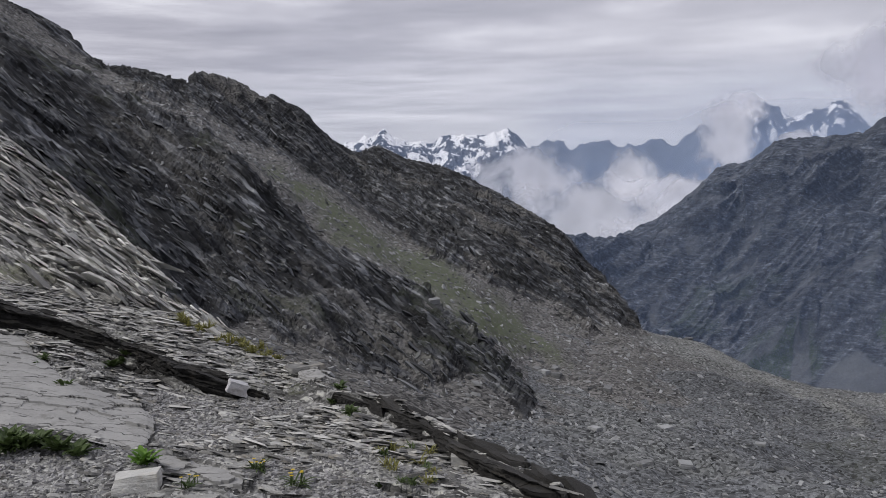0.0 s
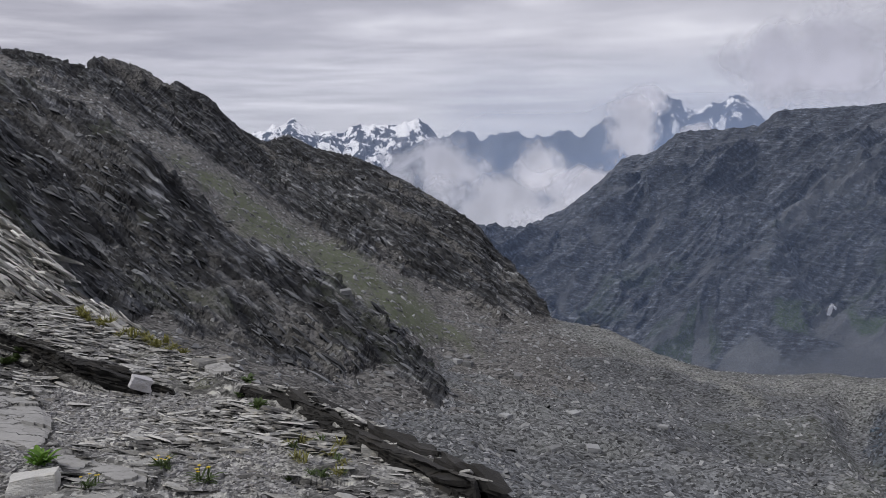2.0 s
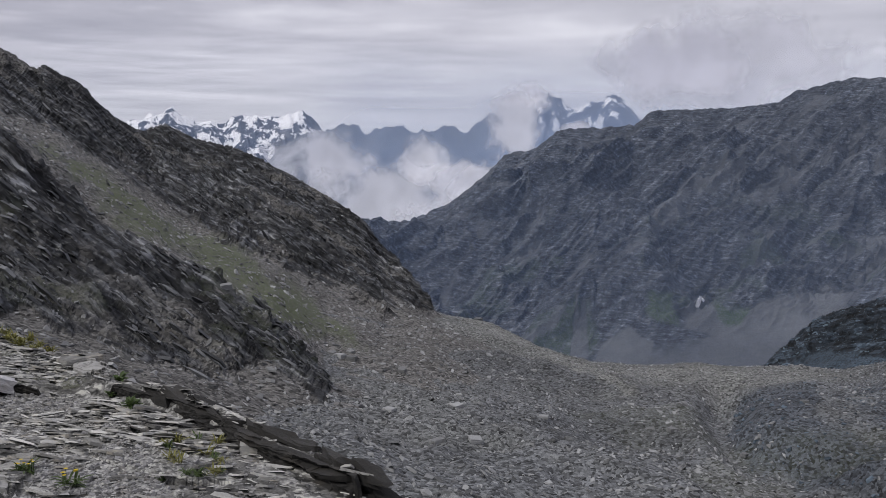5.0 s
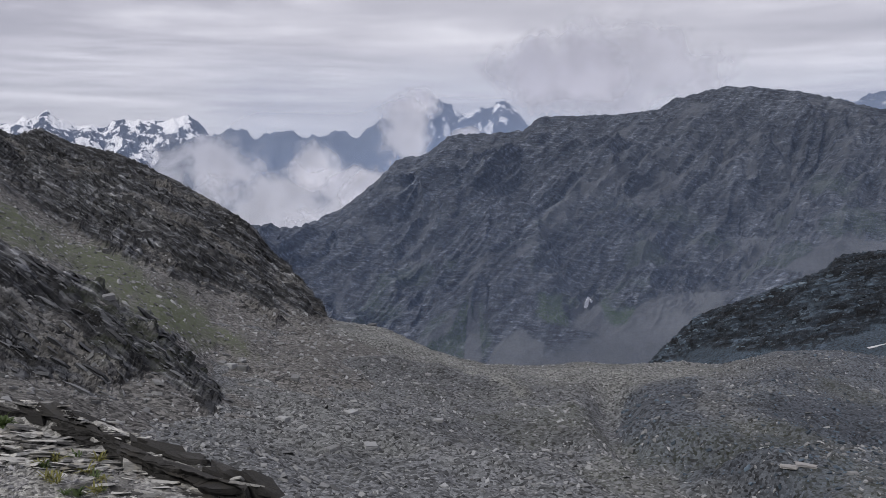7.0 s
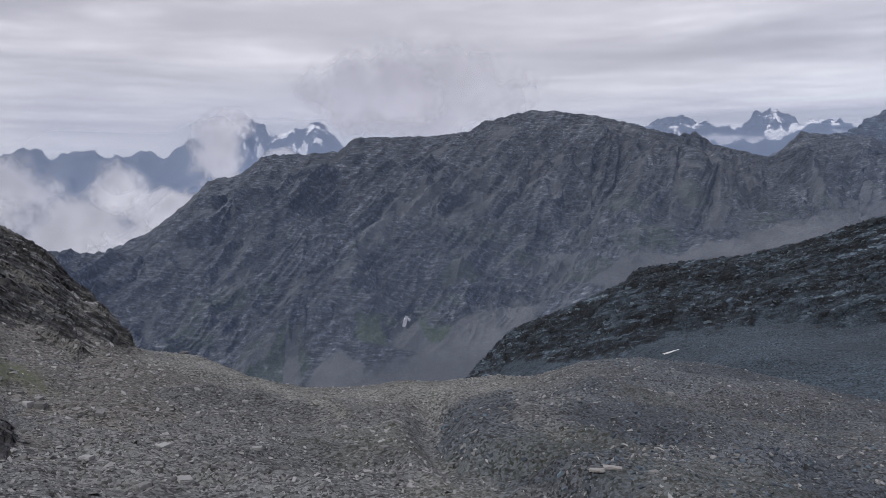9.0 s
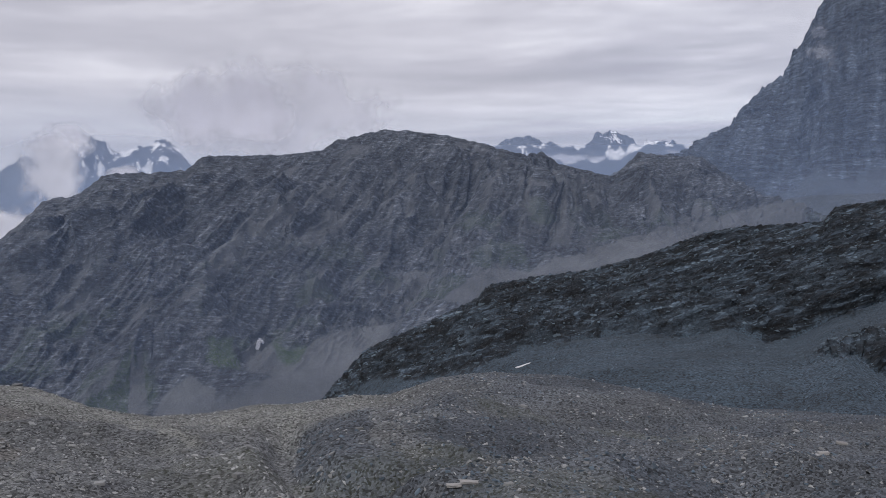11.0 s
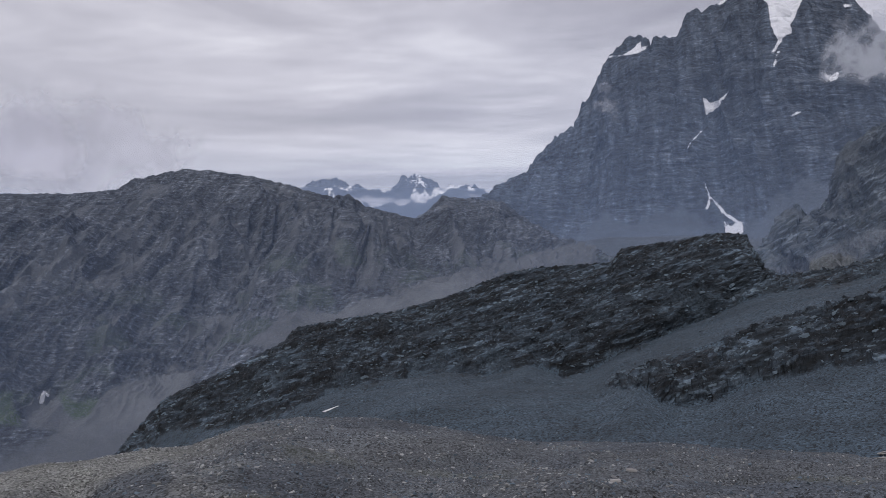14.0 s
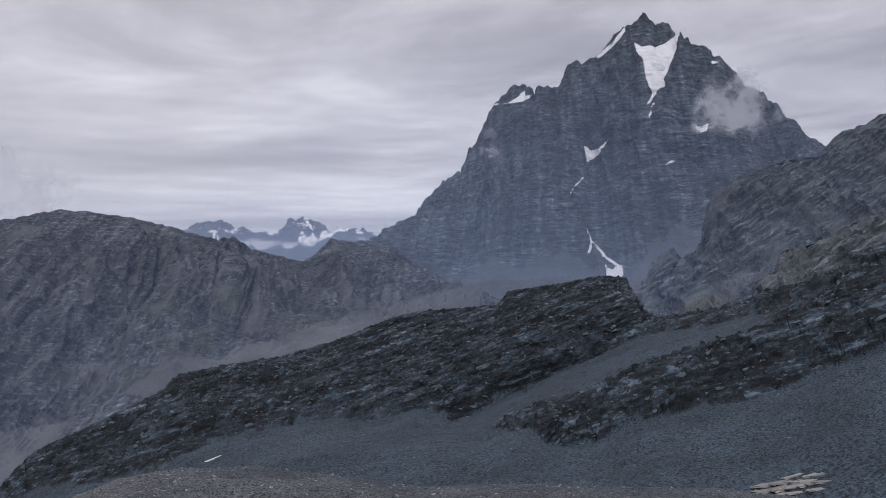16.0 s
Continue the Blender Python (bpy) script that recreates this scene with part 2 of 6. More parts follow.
def bedded_rock(name, axes, thick, tones, grain=0.10, scree=(0.2, 0.19, 0.18), stone=0.25, lichen=(0.33, 0.33, 0.3), grass=(0.09, 0.1, 0.045), spots=0.5, warmth=1.0, banding=1.0, pebbles=1.0, wave=0.25, swing=2.5, plate=0.3, split=0.8, crisp=0.8, run=3.4, relief=0.2, fall=None):
    """Layered rock with loose stone and thin turf where the marks 'scree' and 'grass' say so."""
    m, n = material(name)
    p = n("ShaderNodeTexCoord", out=3)
    along, into, across = (n.dot(p, tuple(float(c) for c in a)) for a in axes)
    warp = n.noise(p, wave / thick, 3.0)
    s = n.math("MULTIPLY_ADD", warp, swing * thick, across)
    q = n.join(n.math("MULTIPLY", along, grain / thick), n.math("MULTIPLY", into, grain / thick), n.math("DIVIDE", s, thick))
    streak = n.noise(q, 1.0, 6.0, 0.65)
    if banding < 1.0:
        shown = n.math("MULTIPLY", n.ramp(n.noise(p, 0.03 / thick, 4.0, 0.6), [(0.4, 0.15), (0.62, 1.0)]), banding)
        streak = n.math("MULTIPLY_ADD", n.math("SUBTRACT", streak, 0.5), shown, n.math("MULTIPLY_ADD", n.noise(p, 0.5 / thick, 6.0, 0.7), 0.5, 0.25))
    broad = n.noise(p, 0.045 / thick, 4.0, 0.6)
    mottled = n.noise(p, 1.6 / thick, 5.0, 0.7)
    dark, mid, pale = tones
    colour = n.ramp(streak, [(0.32, dark), (0.5, mid), (0.68, pale)])
    colour = n.mix(1.0, colour, n.ramp(broad, [(0.36, 1.18), (0.64, 0.74)]), "MULTIPLY")
    warm = n.noise(p, 0.12 / thick, 4.0, 0.6)
    colour = n.mix(n.ramp(warm, [(0.52, 0.0), (0.72, 0.4)]), colour, (mid[0] * (1 + 0.15 * warmth), mid[1] * 1.02, mid[2] * (1 - 0.14 * warmth)))
    colour = n.mix(n.ramp(mottled, [(0.56, 0.0), (0.70, spots)]), colour, lichen)
    speck = n.noise(n.vec("MULTIPLY", q, (2.2, 2.2, 1.0)), 1.3, 4.0, 0.7)
    colour = n.mix(1.0, colour, n.ramp(speck, [(0.34, 1 - 0.75 * crisp), (0.5, 1.0), (0.66, 1 + 1.1 * crisp)]), "MULTIPLY")
    if fall:
        # streaks of debris down the fall line
        over, down, wide = fall
        trail = n.join(n.math("DIVIDE", n.dot(p, over), wide), n.math("DIVIDE", n.dot(p, down), 8 * wide), 0.0)
        trail = n.noise(n.vec("ADD", trail, n.scale(n.noise(p, 0.35 / wide, 2.0, out=1), 0.5)), 1.0, 5.0, 0.65)
        colour = n.mix(1.0, colour, n.ramp(trail, [(0.34, 0.62), (0.5, 0.96), (0.66, 1.6)]), "MULTIPLY")
    # broken plates: cells drawn out along the layers, each with its own tone and stand
    shards, ledges = [], []
    for k, size in enumerate((plate, 0.42 * plate)):
        drift = n.scale(n.noise(p, 0.5 / size, 2.0, out=1), 0.55)
        cell = n.vec("ADD", n.join(n.math("DIVIDE", along, run * size), n.math("DIVIDE", into, run * size), n.math("DIVIDE", s, size)), drift)
        own = n.xyz(n("ShaderNodeTexVoronoi", out=1, Vector=cell, Scale=1.0))
        shards.append(own[0])
        ledges.append(own[1])
    tone = n.math("MULTIPLY_ADD", shards[0], 0.55, n.math("MULTIPLY", shards[1], 0.45))
    tone = n.ramp(tone, [(0.16, 1 - 0.8 * split), (0.45, 1.0 - 0.25 * split), (0.62, 1.0 + 0.35 * split), (0.86, 1.0 + 2.2 * split)])
    colour = n.mix(1.0, colour, tone, "MULTIPLY")
    colour = n.mix(1.0, colour, tuple(1.5 * c for c in lichen), "DARKEN")
    # loose stones
    warped = n.vec("ADD", p, n.scale(n.noise(p, 1.5 / stone, 2.0, out=1), 0.3 * stone))
    cells = n("ShaderNodeTexVoronoi", out=1, Vector=warped, Scale=1.0 / stone)
    cr, cg, cb = n.xyz(cells)
    gap = n("ShaderNodeTexVoronoi", out=0, Vector=warped, Scale=1.0 / stone)
    loose = n.mix(cr, tuple((1 - 0.78 * pebbles) * c for c in scree), tuple(min(1, (1 + 1.2 * pebbles) * c) for c in scree))
    patch = n.noise(p, 0.06 / stone, 5.0, 0.6)
    loose = n.mix(n.ramp(n.noise(p, 3.1 / stone, 4.0, 0.7), [(0.38, 0.45), (0.52, 0.0)]), loose, tuple(0.2 * c for c in scree))
    hue = (1 + 0.10 * warmth, 1.02, 1 - 0.09 * warmth)
    loose = n.mix(n.ramp(patch, [(0.35, 0.0), (0.65, 1.0)]), loose, n.mix(1.0, loose, hue, "MULTIPLY"))
    loose = n.mix(1.0, loose, n.ramp(n.noise(p, 0.018 / stone, 4.0, 0.6), [(0.38, 1.12), (0.62, 0.76)]), "MULTIPLY")
    turf = n.mix(n.noise(p, 0.7 / stone, 5.0, 0.7), tuple(0.6 * c for c in grass), tuple(1.5 * c for c in grass))
    turf = n.mix(n.ramp(cg, [(0.70, 0.0), (0.8, 0.75)]), turf, scree)
    a_scree = n("ShaderNodeAttribute", out=2, props={"attribute_name": "scree"})
    # shade painted on loose stone: its colour turned darker and bluer by this mark
    a_shaded = n("ShaderNodeAttribute", out=2, props={"attribute_name": "shaded"})
    loose = n.mix(a_shaded, loose, n.mix(1.0, loose, (0.54, 0.6, 0.7), "MULTIPLY"))
    # tan stone, brightened in its colour where the moraine edge looks sunlit
    a_lit_tan = n("ShaderNodeAttribute", out=2, props={"attribute_name": "tan"})
    loose = n.mix(a_lit_tan, loose, n.mix(1.0, loose, (1.48, 1.44, 1.3), "MULTIPLY"))
    a_grass = n("ShaderNodeAttribute", out=2, props={"attribute_name": "grass"})
    colour = n.mix(a_scree, colour, loose)
    colour = n.mix(a_grass, colour, turf)
    a_firn = n("ShaderNodeAttribute", out=2, props={"attribute_name": "firn"})
    edge = n.math("MULTIPLY_ADD", n.math("SUBTRACT", mottled, 0.5), 0.4, n.math("MULTIPLY_ADD", n.math("SUBTRACT", streak, 0.5), 0.3, a_firn))
    snow = n.ramp(edge, [(0.56, 0.0), (0.66, 1.0)])
    colour = n.mix(snow, colour, n.mix(broad, (0.62, 0.63, 0.67), (0.78, 0.79, 0.82)))
    height = n.math("ADD", n.math("MULTIPLY", streak, 0.8), n.math("MULTIPLY", mottled, 0.4))
    height = n.math("MULTIPLY_ADD", ledges[0], 1.1 * plate / thick, n.math("MULTIPLY_ADD", ledges[1], 0.5 * plate / thick, height))
    pile = n.math("MULTIPLY_ADD", gap, -1.0, n.math("MULTIPLY", cb, 0.6))
    either = n("ShaderNodeMix", props={"data_type": "FLOAT"}, i0=a_scree, i2=height, i3=n.math("MULTIPLY", pile, 1.6 * stone / thick))
    finish(n, colour, 0.85, either, 0.9, relief * thick)
    return m


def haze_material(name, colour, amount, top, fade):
    """Air-light imitated by an added blue sheet that scatters the sky's light and thins out with height."""
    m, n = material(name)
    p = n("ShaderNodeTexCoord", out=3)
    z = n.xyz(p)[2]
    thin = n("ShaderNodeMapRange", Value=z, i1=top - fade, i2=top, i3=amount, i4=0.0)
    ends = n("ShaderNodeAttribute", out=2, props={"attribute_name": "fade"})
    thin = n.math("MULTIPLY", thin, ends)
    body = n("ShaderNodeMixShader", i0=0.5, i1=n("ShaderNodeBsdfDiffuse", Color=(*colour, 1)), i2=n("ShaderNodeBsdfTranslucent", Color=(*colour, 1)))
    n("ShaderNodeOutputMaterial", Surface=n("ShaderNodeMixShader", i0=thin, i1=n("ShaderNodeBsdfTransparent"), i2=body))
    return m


LEFT_BED = tipped(bed(-8, -43), 8)
DARK_BED = bed(68, 19)
BIG_BED = tipped(bed(35, 5), 24)
PEAK_BED = tipped(bed(75, 2), 12)
BENCH_BED = tipped(bed(-12, -12), 14)
SLATE_BED = bed(-20, -40)

mat_left = bedded_rock("dark slate slope", LEFT_BED, 1.3, ((0.0085, 0.0095, 0.011), (0.03, 0.0322, 0.0362), (0.088, 0.091, 0.094)), scree=(0.112, 0.11, 0.107), stone=0.26, grass=(0.082, 0.1, 0.05), warmth=0.2, plate=0.5, split=0.9, spots=0.25, run=5.5, swing=0.9, crisp=0.8)
mat_ground = bedded_rock("grey scree", LEFT_BED, 1.5, ((0.06, 0.06, 0.06), (0.1, 0.1, 0.095), (0.2, 0.19, 0.18)), warmth=0.1, scree=(0.1, 0.105, 0.111), stone=0.2)
# dark slate; the blue of its shaded side is put into rock and scree tones
mat_dark = bedded_rock("shade-blue dark ridge rock", DARK_BED, 2.0, ((0.004, 0.006, 0.0085), (0.0135, 0.0195, 0.027), (0.056, 0.076, 0.098)), scree=(0.037, 0.054, 0.073), swing=0.8, stone=0.34, spots=0.25, warmth=0.0, lichen=(0.13, 0.15, 0.165), grass=(0.022, 0.032, 0.03), plate=1.1, split=0.8, crisp=0.6)
mat_big = bedded_rock("grey mountain rock", BIG_BED, 4.0, ((0.013, 0.0147, 0.0177), (0.047, 0.053, 0.063), (0.165, 0.175, 0.187)), scree=(0.113, 0.119, 0.129), pebbles=0.12, stone=1.6, spots=0.35, grain=0.1, warmth=0.1, wave=0.03, swing=3.0, banding=0.52, lichen=(0.2, 0.215, 0.23), grass=(0.05, 0.076, 0.036), plate=3.0, split=0.25, crisp=0.5, fall=((0.625, -0.434, -0.648), (0.532, -0.37, 0.762), 9.0))
# the scree tone carries the blue of the haze before the peak's foot
mat_peak = bedded_rock("blue grey cliff rock", PEAK_BED, 6.0, ((0.016, 0.021, 0.029), (0.043, 0.053, 0.068), (0.12, 0.138, 0.16)), pebbles=0.2, scree=(0.084, 0.097, 0.118), stone=3.0, spots=0.3, grain=0.1, warmth=0.0, wave=0.04, swing=2.0, banding=0.9, lichen=(0.18, 0.2, 0.23), plate=5.0, split=0.2, crisp=0.55, fall=((0.26, -0.96, 0.1), (0.1, 0.0, 1.0), 16.0))
mat_bench = bedded_rock("pale slate bench", BENCH_BED, 0.05, ((0.014, 0.014, 0.013), (0.14, 0.14, 0.134), (0.34, 0.34, 0.325)), scree=(0.25, 0.25, 0.243), stone=0.02, spots=0.35, plate=0.045, split=0.8, relief=0.5, warmth=0.15)
mat_slate = bedded_rock("pale slate", SLATE_BED, 0.08, ((0.009, 0.009, 0.009), (0.1, 0.1, 0.096), (0.4, 0.4, 0.38)), scree=(0.12, 0.117, 0.108), stone=0.05, spots=0.35, plate=0.09, split=0.85, relief=0.5, warmth=0.2)


def loose_slate(name, dark, pale, grain=0.05, stained=(0.66, 0.6, 0.5)):
    """Broken slate pieces, each with its own tone."""
    m, n = material(name)
    p = n("ShaderNodeTexCoord", out=3)
    own = n.math("FRACT", n.math("ADD", n("ShaderNodeNewGeometry", out=8), n("ShaderNodeObjectInfo", out=5)))
    fleck = n.noise(p, 1.0 / grain, 5.0, 0.7)
    stain = n.noise(p, 0.22 / grain, 4.0, 0.6)
    leaves = n.noise(n.vec("MULTIPLY", p, (0.15, 0.15, 1.4)), 1.6 / grain, 4.0, 0.7)
    tone = n.math("MULTIPLY_ADD", fleck, 0.35, n.math("MULTIPLY_ADD", own, 0.75, -0.28))
    tone = n.math("MULTIPLY_ADD", leaves, 0.45, tone)
    colour = n.mix(tone, dark, pale)
    colour = n.mix(n.ramp(stain, [(0.52, 0.0), (0.68, 0.45)]), colour, tuple(c * k for c, k in zip(pale, stained)))
    finish(n, colour, 0.8, n.math("ADD", n.math("ADD", fleck, stain), leaves), 0.8, grain * 0.5)
    return m


mat_stones = loose_slate("loose slate stones", (0.016, 0.017, 0.018), (0.41, 0.422, 0.425), 0.08, (0.66, 0.65, 0.63))
mat_plates = loose_slate("dark slate plates", (0.0045, 0.005, 0.006), (0.24, 0.252, 0.266), 0.09, (0.56, 0.57, 0.58))
# stones and blocks of the shaded side, with the shade's dark blue in their colour
mat_shaded = loose_slate("shaded grey stones", (0.01, 0.014, 0.0185), (0.15, 0.2, 0.25), 0.12, (0.48, 0.53, 0.58))
mat_blocks = loose_slate("shade-blue dark ridge blocks", (0.003, 0.004, 0.0055), (0.15, 0.2, 0.245), 0.12, (0.42, 0.47, 0.53))
mat_flags = loose_slate("pale slate flags", (0.03, 0.03, 0.029), (0.68, 0.68, 0.645), 0.02)
mat_blades = loose_slate("pale upturned slate", (0.035, 0.035, 0.033), (0.95, 0.95, 0.9), 0.03)
mat_chips = loose_slate("slate gravel", (0.08, 0.08, 0.081), (0.42, 0.42, 0.42), 0.02)
# dark slate, taken near black to hold the shade under the overhang
mat_ledge_shade = loose_slate("shade-dark ledge slate", (0.004, 0.004, 0.004), (0.085, 0.083, 0.078), 0.03)


mat_pale = loose_slate("pale streaked stone", (0.14, 0.14, 0.137), (0.42, 0.41, 0.4), 0.12, (0.6, 0.59, 0.57))
mat_quartz = loose_slate("white quartz", (0.42, 0.42, 0.43), (0.62, 0.62, 0.64), 0.05)


def flagstone_material():
    """Smooth worn slate with hairline cracks along and across its grain."""
    m, n = material("worn flagstone")
    p = n("ShaderNodeTexCoord", out=3)
    own = n("ShaderNodeObjectInfo", out=5)
    moved = n.vec("ADD", p, n.scale(n.join(own, own, own), 9.0))
    blotch, fleck = n.noise(moved, 3.0, 5.0, 0.65), n.noise(moved, 60.0, 4.0, 0.7)
    wavy = n.vec("ADD", moved, n.scale(n.noise(moved, 5.0, 3.0, out=1), 0.25))
    wavy = n.vec("MULTIPLY", wavy, (0.7, 3.2, 2.0))
    line = n("ShaderNodeTexVoronoi", props={"feature": "DISTANCE_TO_EDGE"}, Vector=wavy, Scale=1.9)
    crack = n.ramp(line, [(0.0, 1.0), (0.022, 0.0)])
    broken = n.math("MULTIPLY", crack, n.ramp(blotch, [(0.44, 0.0), (0.54, 1.0)]))
    colour = n.mix(n.math("MULTIPLY_ADD", fleck, 0.45, n.math("MULTIPLY", blotch, 0.6)), (0.11, 0.11, 0.106), (0.47, 0.47, 0.452))
    colour = n.mix(n.ramp(n.noise(moved, 9.0, 5.0, 0.7), [(0.56, 0.0), (0.66, 0.5)]), colour, (0.13, 0.128, 0.115))
    colour = n.mix(broken, colour, (0.02, 0.02, 0.018))
    height = n.math("SUBTRACT", n.math("MULTIPLY_ADD", fleck, 0.15, n.math("MULTIPLY", blotch, 0.6)), broken)
    finish(n, colour, 0.75, height, 0.8, 0.02)
    return m


mat_flagstone = flagstone_material()


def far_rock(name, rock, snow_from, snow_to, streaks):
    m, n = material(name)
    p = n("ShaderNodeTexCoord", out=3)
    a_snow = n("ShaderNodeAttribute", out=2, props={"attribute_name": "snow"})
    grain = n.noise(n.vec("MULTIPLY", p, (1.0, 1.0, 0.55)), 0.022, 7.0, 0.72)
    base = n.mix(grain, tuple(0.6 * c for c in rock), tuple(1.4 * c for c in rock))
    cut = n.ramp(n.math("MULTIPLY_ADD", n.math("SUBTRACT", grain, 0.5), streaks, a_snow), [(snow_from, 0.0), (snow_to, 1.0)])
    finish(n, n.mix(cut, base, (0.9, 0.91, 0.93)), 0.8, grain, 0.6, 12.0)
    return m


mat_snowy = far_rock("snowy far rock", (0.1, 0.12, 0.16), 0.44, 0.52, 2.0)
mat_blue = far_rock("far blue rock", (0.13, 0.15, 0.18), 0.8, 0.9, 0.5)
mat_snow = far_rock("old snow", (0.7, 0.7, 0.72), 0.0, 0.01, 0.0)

# ---- lie of the land: bearing in degrees, distance and height in metres ----
LEFT_CREST = [(-26.01, 150, 27.9), (-23.66, 157.69, 24.8), (-21.21, 165.38, 20.8), (-18.95, 173.08, 21), (-16.29, 180.77, 19.3), (-15.42, 188.46,
    22.5), (-13.88, 196.15, 22.6), (-12.49, 203.85, 21.6), (-11.45, 211.54, 19.2), (-10.73, 219.23, 21.2), (-8.77, 226.92, 18.2), (-7.52, 234.62,
    13.9), (-6.43, 242.31, 9.7), (-5.33, 250, 7.8), (-4.59, 245, 9.3), (-3.49, 232.22, 8), (-1.64, 219.44, 5), (0.22, 206.67, 3.6), (2.46, 193.89,
    -1.6), (5.07, 181.11, -5.8), (8.04, 168.33, -9.8), (10.26, 155.56, -14.9), (11.75, 142.78, -18.8), (13.22, 130, -21.1), (16, 124, -24), (20, 118,
    -27)]
LEFT_GRASS = [(-26.62, 140, 24.3), (-21.23, 137.45, 16.3), (-17.33, 134.91, 12.8), (-15.82, 132.36, 10.7), (-12.92, 129.82, 5.8), (-10.45, 127.27,
    2.2), (-6.84, 124.73, -3.2), (-3.15, 122.18, -9), (2.48, 119.64, -13), (5.87, 117.09, -16.6), (9.6, 114.55, -20.2), (13.2, 112, -21), (20, 100,
    -23.5)]
LEFT_UPPER = [(-26.65, 95, 16), (-23.15, 92.78, 10.2), (-20.66, 90.56, 7.4), (-13.97, 88.33, 4.1), (-11.54, 86.11, 0.9), (-8.32, 83.89, -3.4), (-3.16,
    81.67, -8.7), (2.5, 79.44, -13.2), (5.91, 77.22, -17.9), (10, 76, -18.3), (13.3, 75, -18.9), (20, 75, -22)]
LEFT_LOWER = [(-26.88, 64, 4.8), (-23.96, 63.14, 1.5), (-20.9, 62.29, -2.7), (-15.95, 61.43, -7.8), (-10.63, 60.57, -9.9), (-3.19, 59.71, -12.5),
    (5.93, 58.86, -15), (10, 58.5, -16.3), (13.4, 58, -17.2), (20, 60, -19.5)]
MORAINE = [(13.22, 135, -22), (16.78, 130, -23.4), (19.55, 125, -25.1), (19.85, 122, -25), (23.66, 119.5, -26.3), (27.06, 117, -25.9), (30.41, 114.5,
    -24.4), (32.61, 112, -23.8), (35.44, 118, -24.1), (38.8, 120.5, -24.3), (42.18, 123, -22.2), (45.56, 125.5, -21.5), (50.4, 128, -22.8), (52.67,
    126, -23), (57.03, 123, -23.7), (61.44, 120, -24.1)]
DARK_CREST = [(31, 300, -84), (33.5, 300, -70), (34.7, 300, -61), (35.56, 300, -56.3), (37.29, 301.5, -46.7), (41, 303, -38.3), (44.58, 304.5, -29.2),
    (45.4, 306, -24.4), (48.33, 307.5, -21.4), (51.87, 309, -18.8), (55.49, 310.5, -13.1), (59.17, 312, -5.1), (61.03, 313.5, -3.1), (65.87, 315, -1),
    (66.62, 316.5, 4.1), (70.31, 318, 7.2), (72.49, 319.5, 9.7), (74.22, 321, 9.3), (75.16, 322.5, -1.9), (76.22, 324, -4.9), (79.84, 325.5, -2.4),
    (84.16, 327, 4.9), (87.32, 328.5, 10.7), (89.39, 330, 13.3)]
DARK_FOOT = [(31, 215, -90), (34, 215, -72), (38, 216, -55), (43.7, 222, -40.4), (46, 226, -37.1), (48.4, 230, -34.3), (51.9, 236, -32.5),
    (55.5, 242, -31.7), (58, 246, -33), (60.5, 250, -30.1), (62.9, 252, -33.9), (64.5, 254, -32.5), (66.6, 257, -27), (68.4, 260, -24),
    (70.3, 266, -20.1), (72.2, 270, -16.8), (74, 276, -12.7), (75.7, 280, -9.9), (78, 282, -8), (81, 284, -5.1), (85.7, 290, 4), (89.3, 292, 9)]
SPUR_TOP = [(31, 190, -90), (40, 188, -56), (46, 188, -40), (51.94, 190, -31.3), (59.2, 193, -29.8), (65.1, 196, -28.6), (67.5, 199, -24.2),
    (69, 201, -22.4), (71, 203, -19.6), (73, 206, -17.1), (75.6, 209, -13), (78, 211, -9.9), (80.8, 213, -6.8), (83, 214, -2.3), (85.7, 216, 3.5),
    (89.3, 218, 11.4)]
SPUR_FOOT = [(31, 170, -90), (40, 172, -54), (46, 172, -39), (51.95, 175, -30.4), (59.2, 176, -29.3), (65.1, 177.5, -28.4), (67.5, 178, -24.3),
    (70, 179, -28.3), (72, 180, -27.7), (75.6, 181, -22.8), (78, 182, -20.7), (80.8, 183, -19.2), (83, 184, -17.2), (85.7, 185, -12.9),
    (89.3, 186, -6.9)]
MID_CREST = [(74.46, 1000, 7), (75.72, 1031.25, 43), (77.5, 1062.5, 67), (79.27, 1093.75, 127), (80.99, 1125, 151), (83.33, 1156.25, 170), (85.6,
    1187.5, 181), (86.88, 1218.75, 212), (89.6, 1250, 242)]
LOW_CREST = [(73.9, 520, -22.2), (76.21, 534.29, -10.9), (80.52, 548.57, -4.1), (82.22, 562.86, 14.8), (83.23, 577.14, 29.2), (84.85, 591.43, 36),
    (86.76, 605.71, 47.2), (89.46, 620, 58.2)]
BIG_CREST = [(6.5, 1500, -157), (8.29, 1514.71, -108), (9.72, 1529.41, -113), (11.54, 1544.12, -107), (12.82, 1558.82, -90), (13.74, 1573.53, -80),
    (15.02, 1588.24, -53), (16.12, 1602.94, -27), (17.58, 1617.65, 15), (19.25, 1632.35, 22), (21.08, 1647.06, 62), (23.67, 1661.76, 66), (25.69,
    1676.47, 72), (26.77, 1691.18, 100), (31.99, 1705.88, 107), (34.27, 1720.59, 118), (35.11, 1735.29, 137), (38.14, 1750, 162), (39.45, 1750, 162),
    (42.43, 1763.64, 154), (44.66, 1777.27, 140), (45.78, 1790.91, 131), (47.82, 1804.55, 116), (48.73, 1818.18, 126), (49.84, 1831.82, 101), (53.3,
    1845.45, 75), (54.01, 1859.09, 97), (54.88, 1872.73, 127), (56.64, 1886.36, 121), (58.72, 1900, 119), (59.9, 1930, 92), (62.52, 1886.67, 29),
    (66.61, 1843.33, -43), (70.28, 1800, -94)]
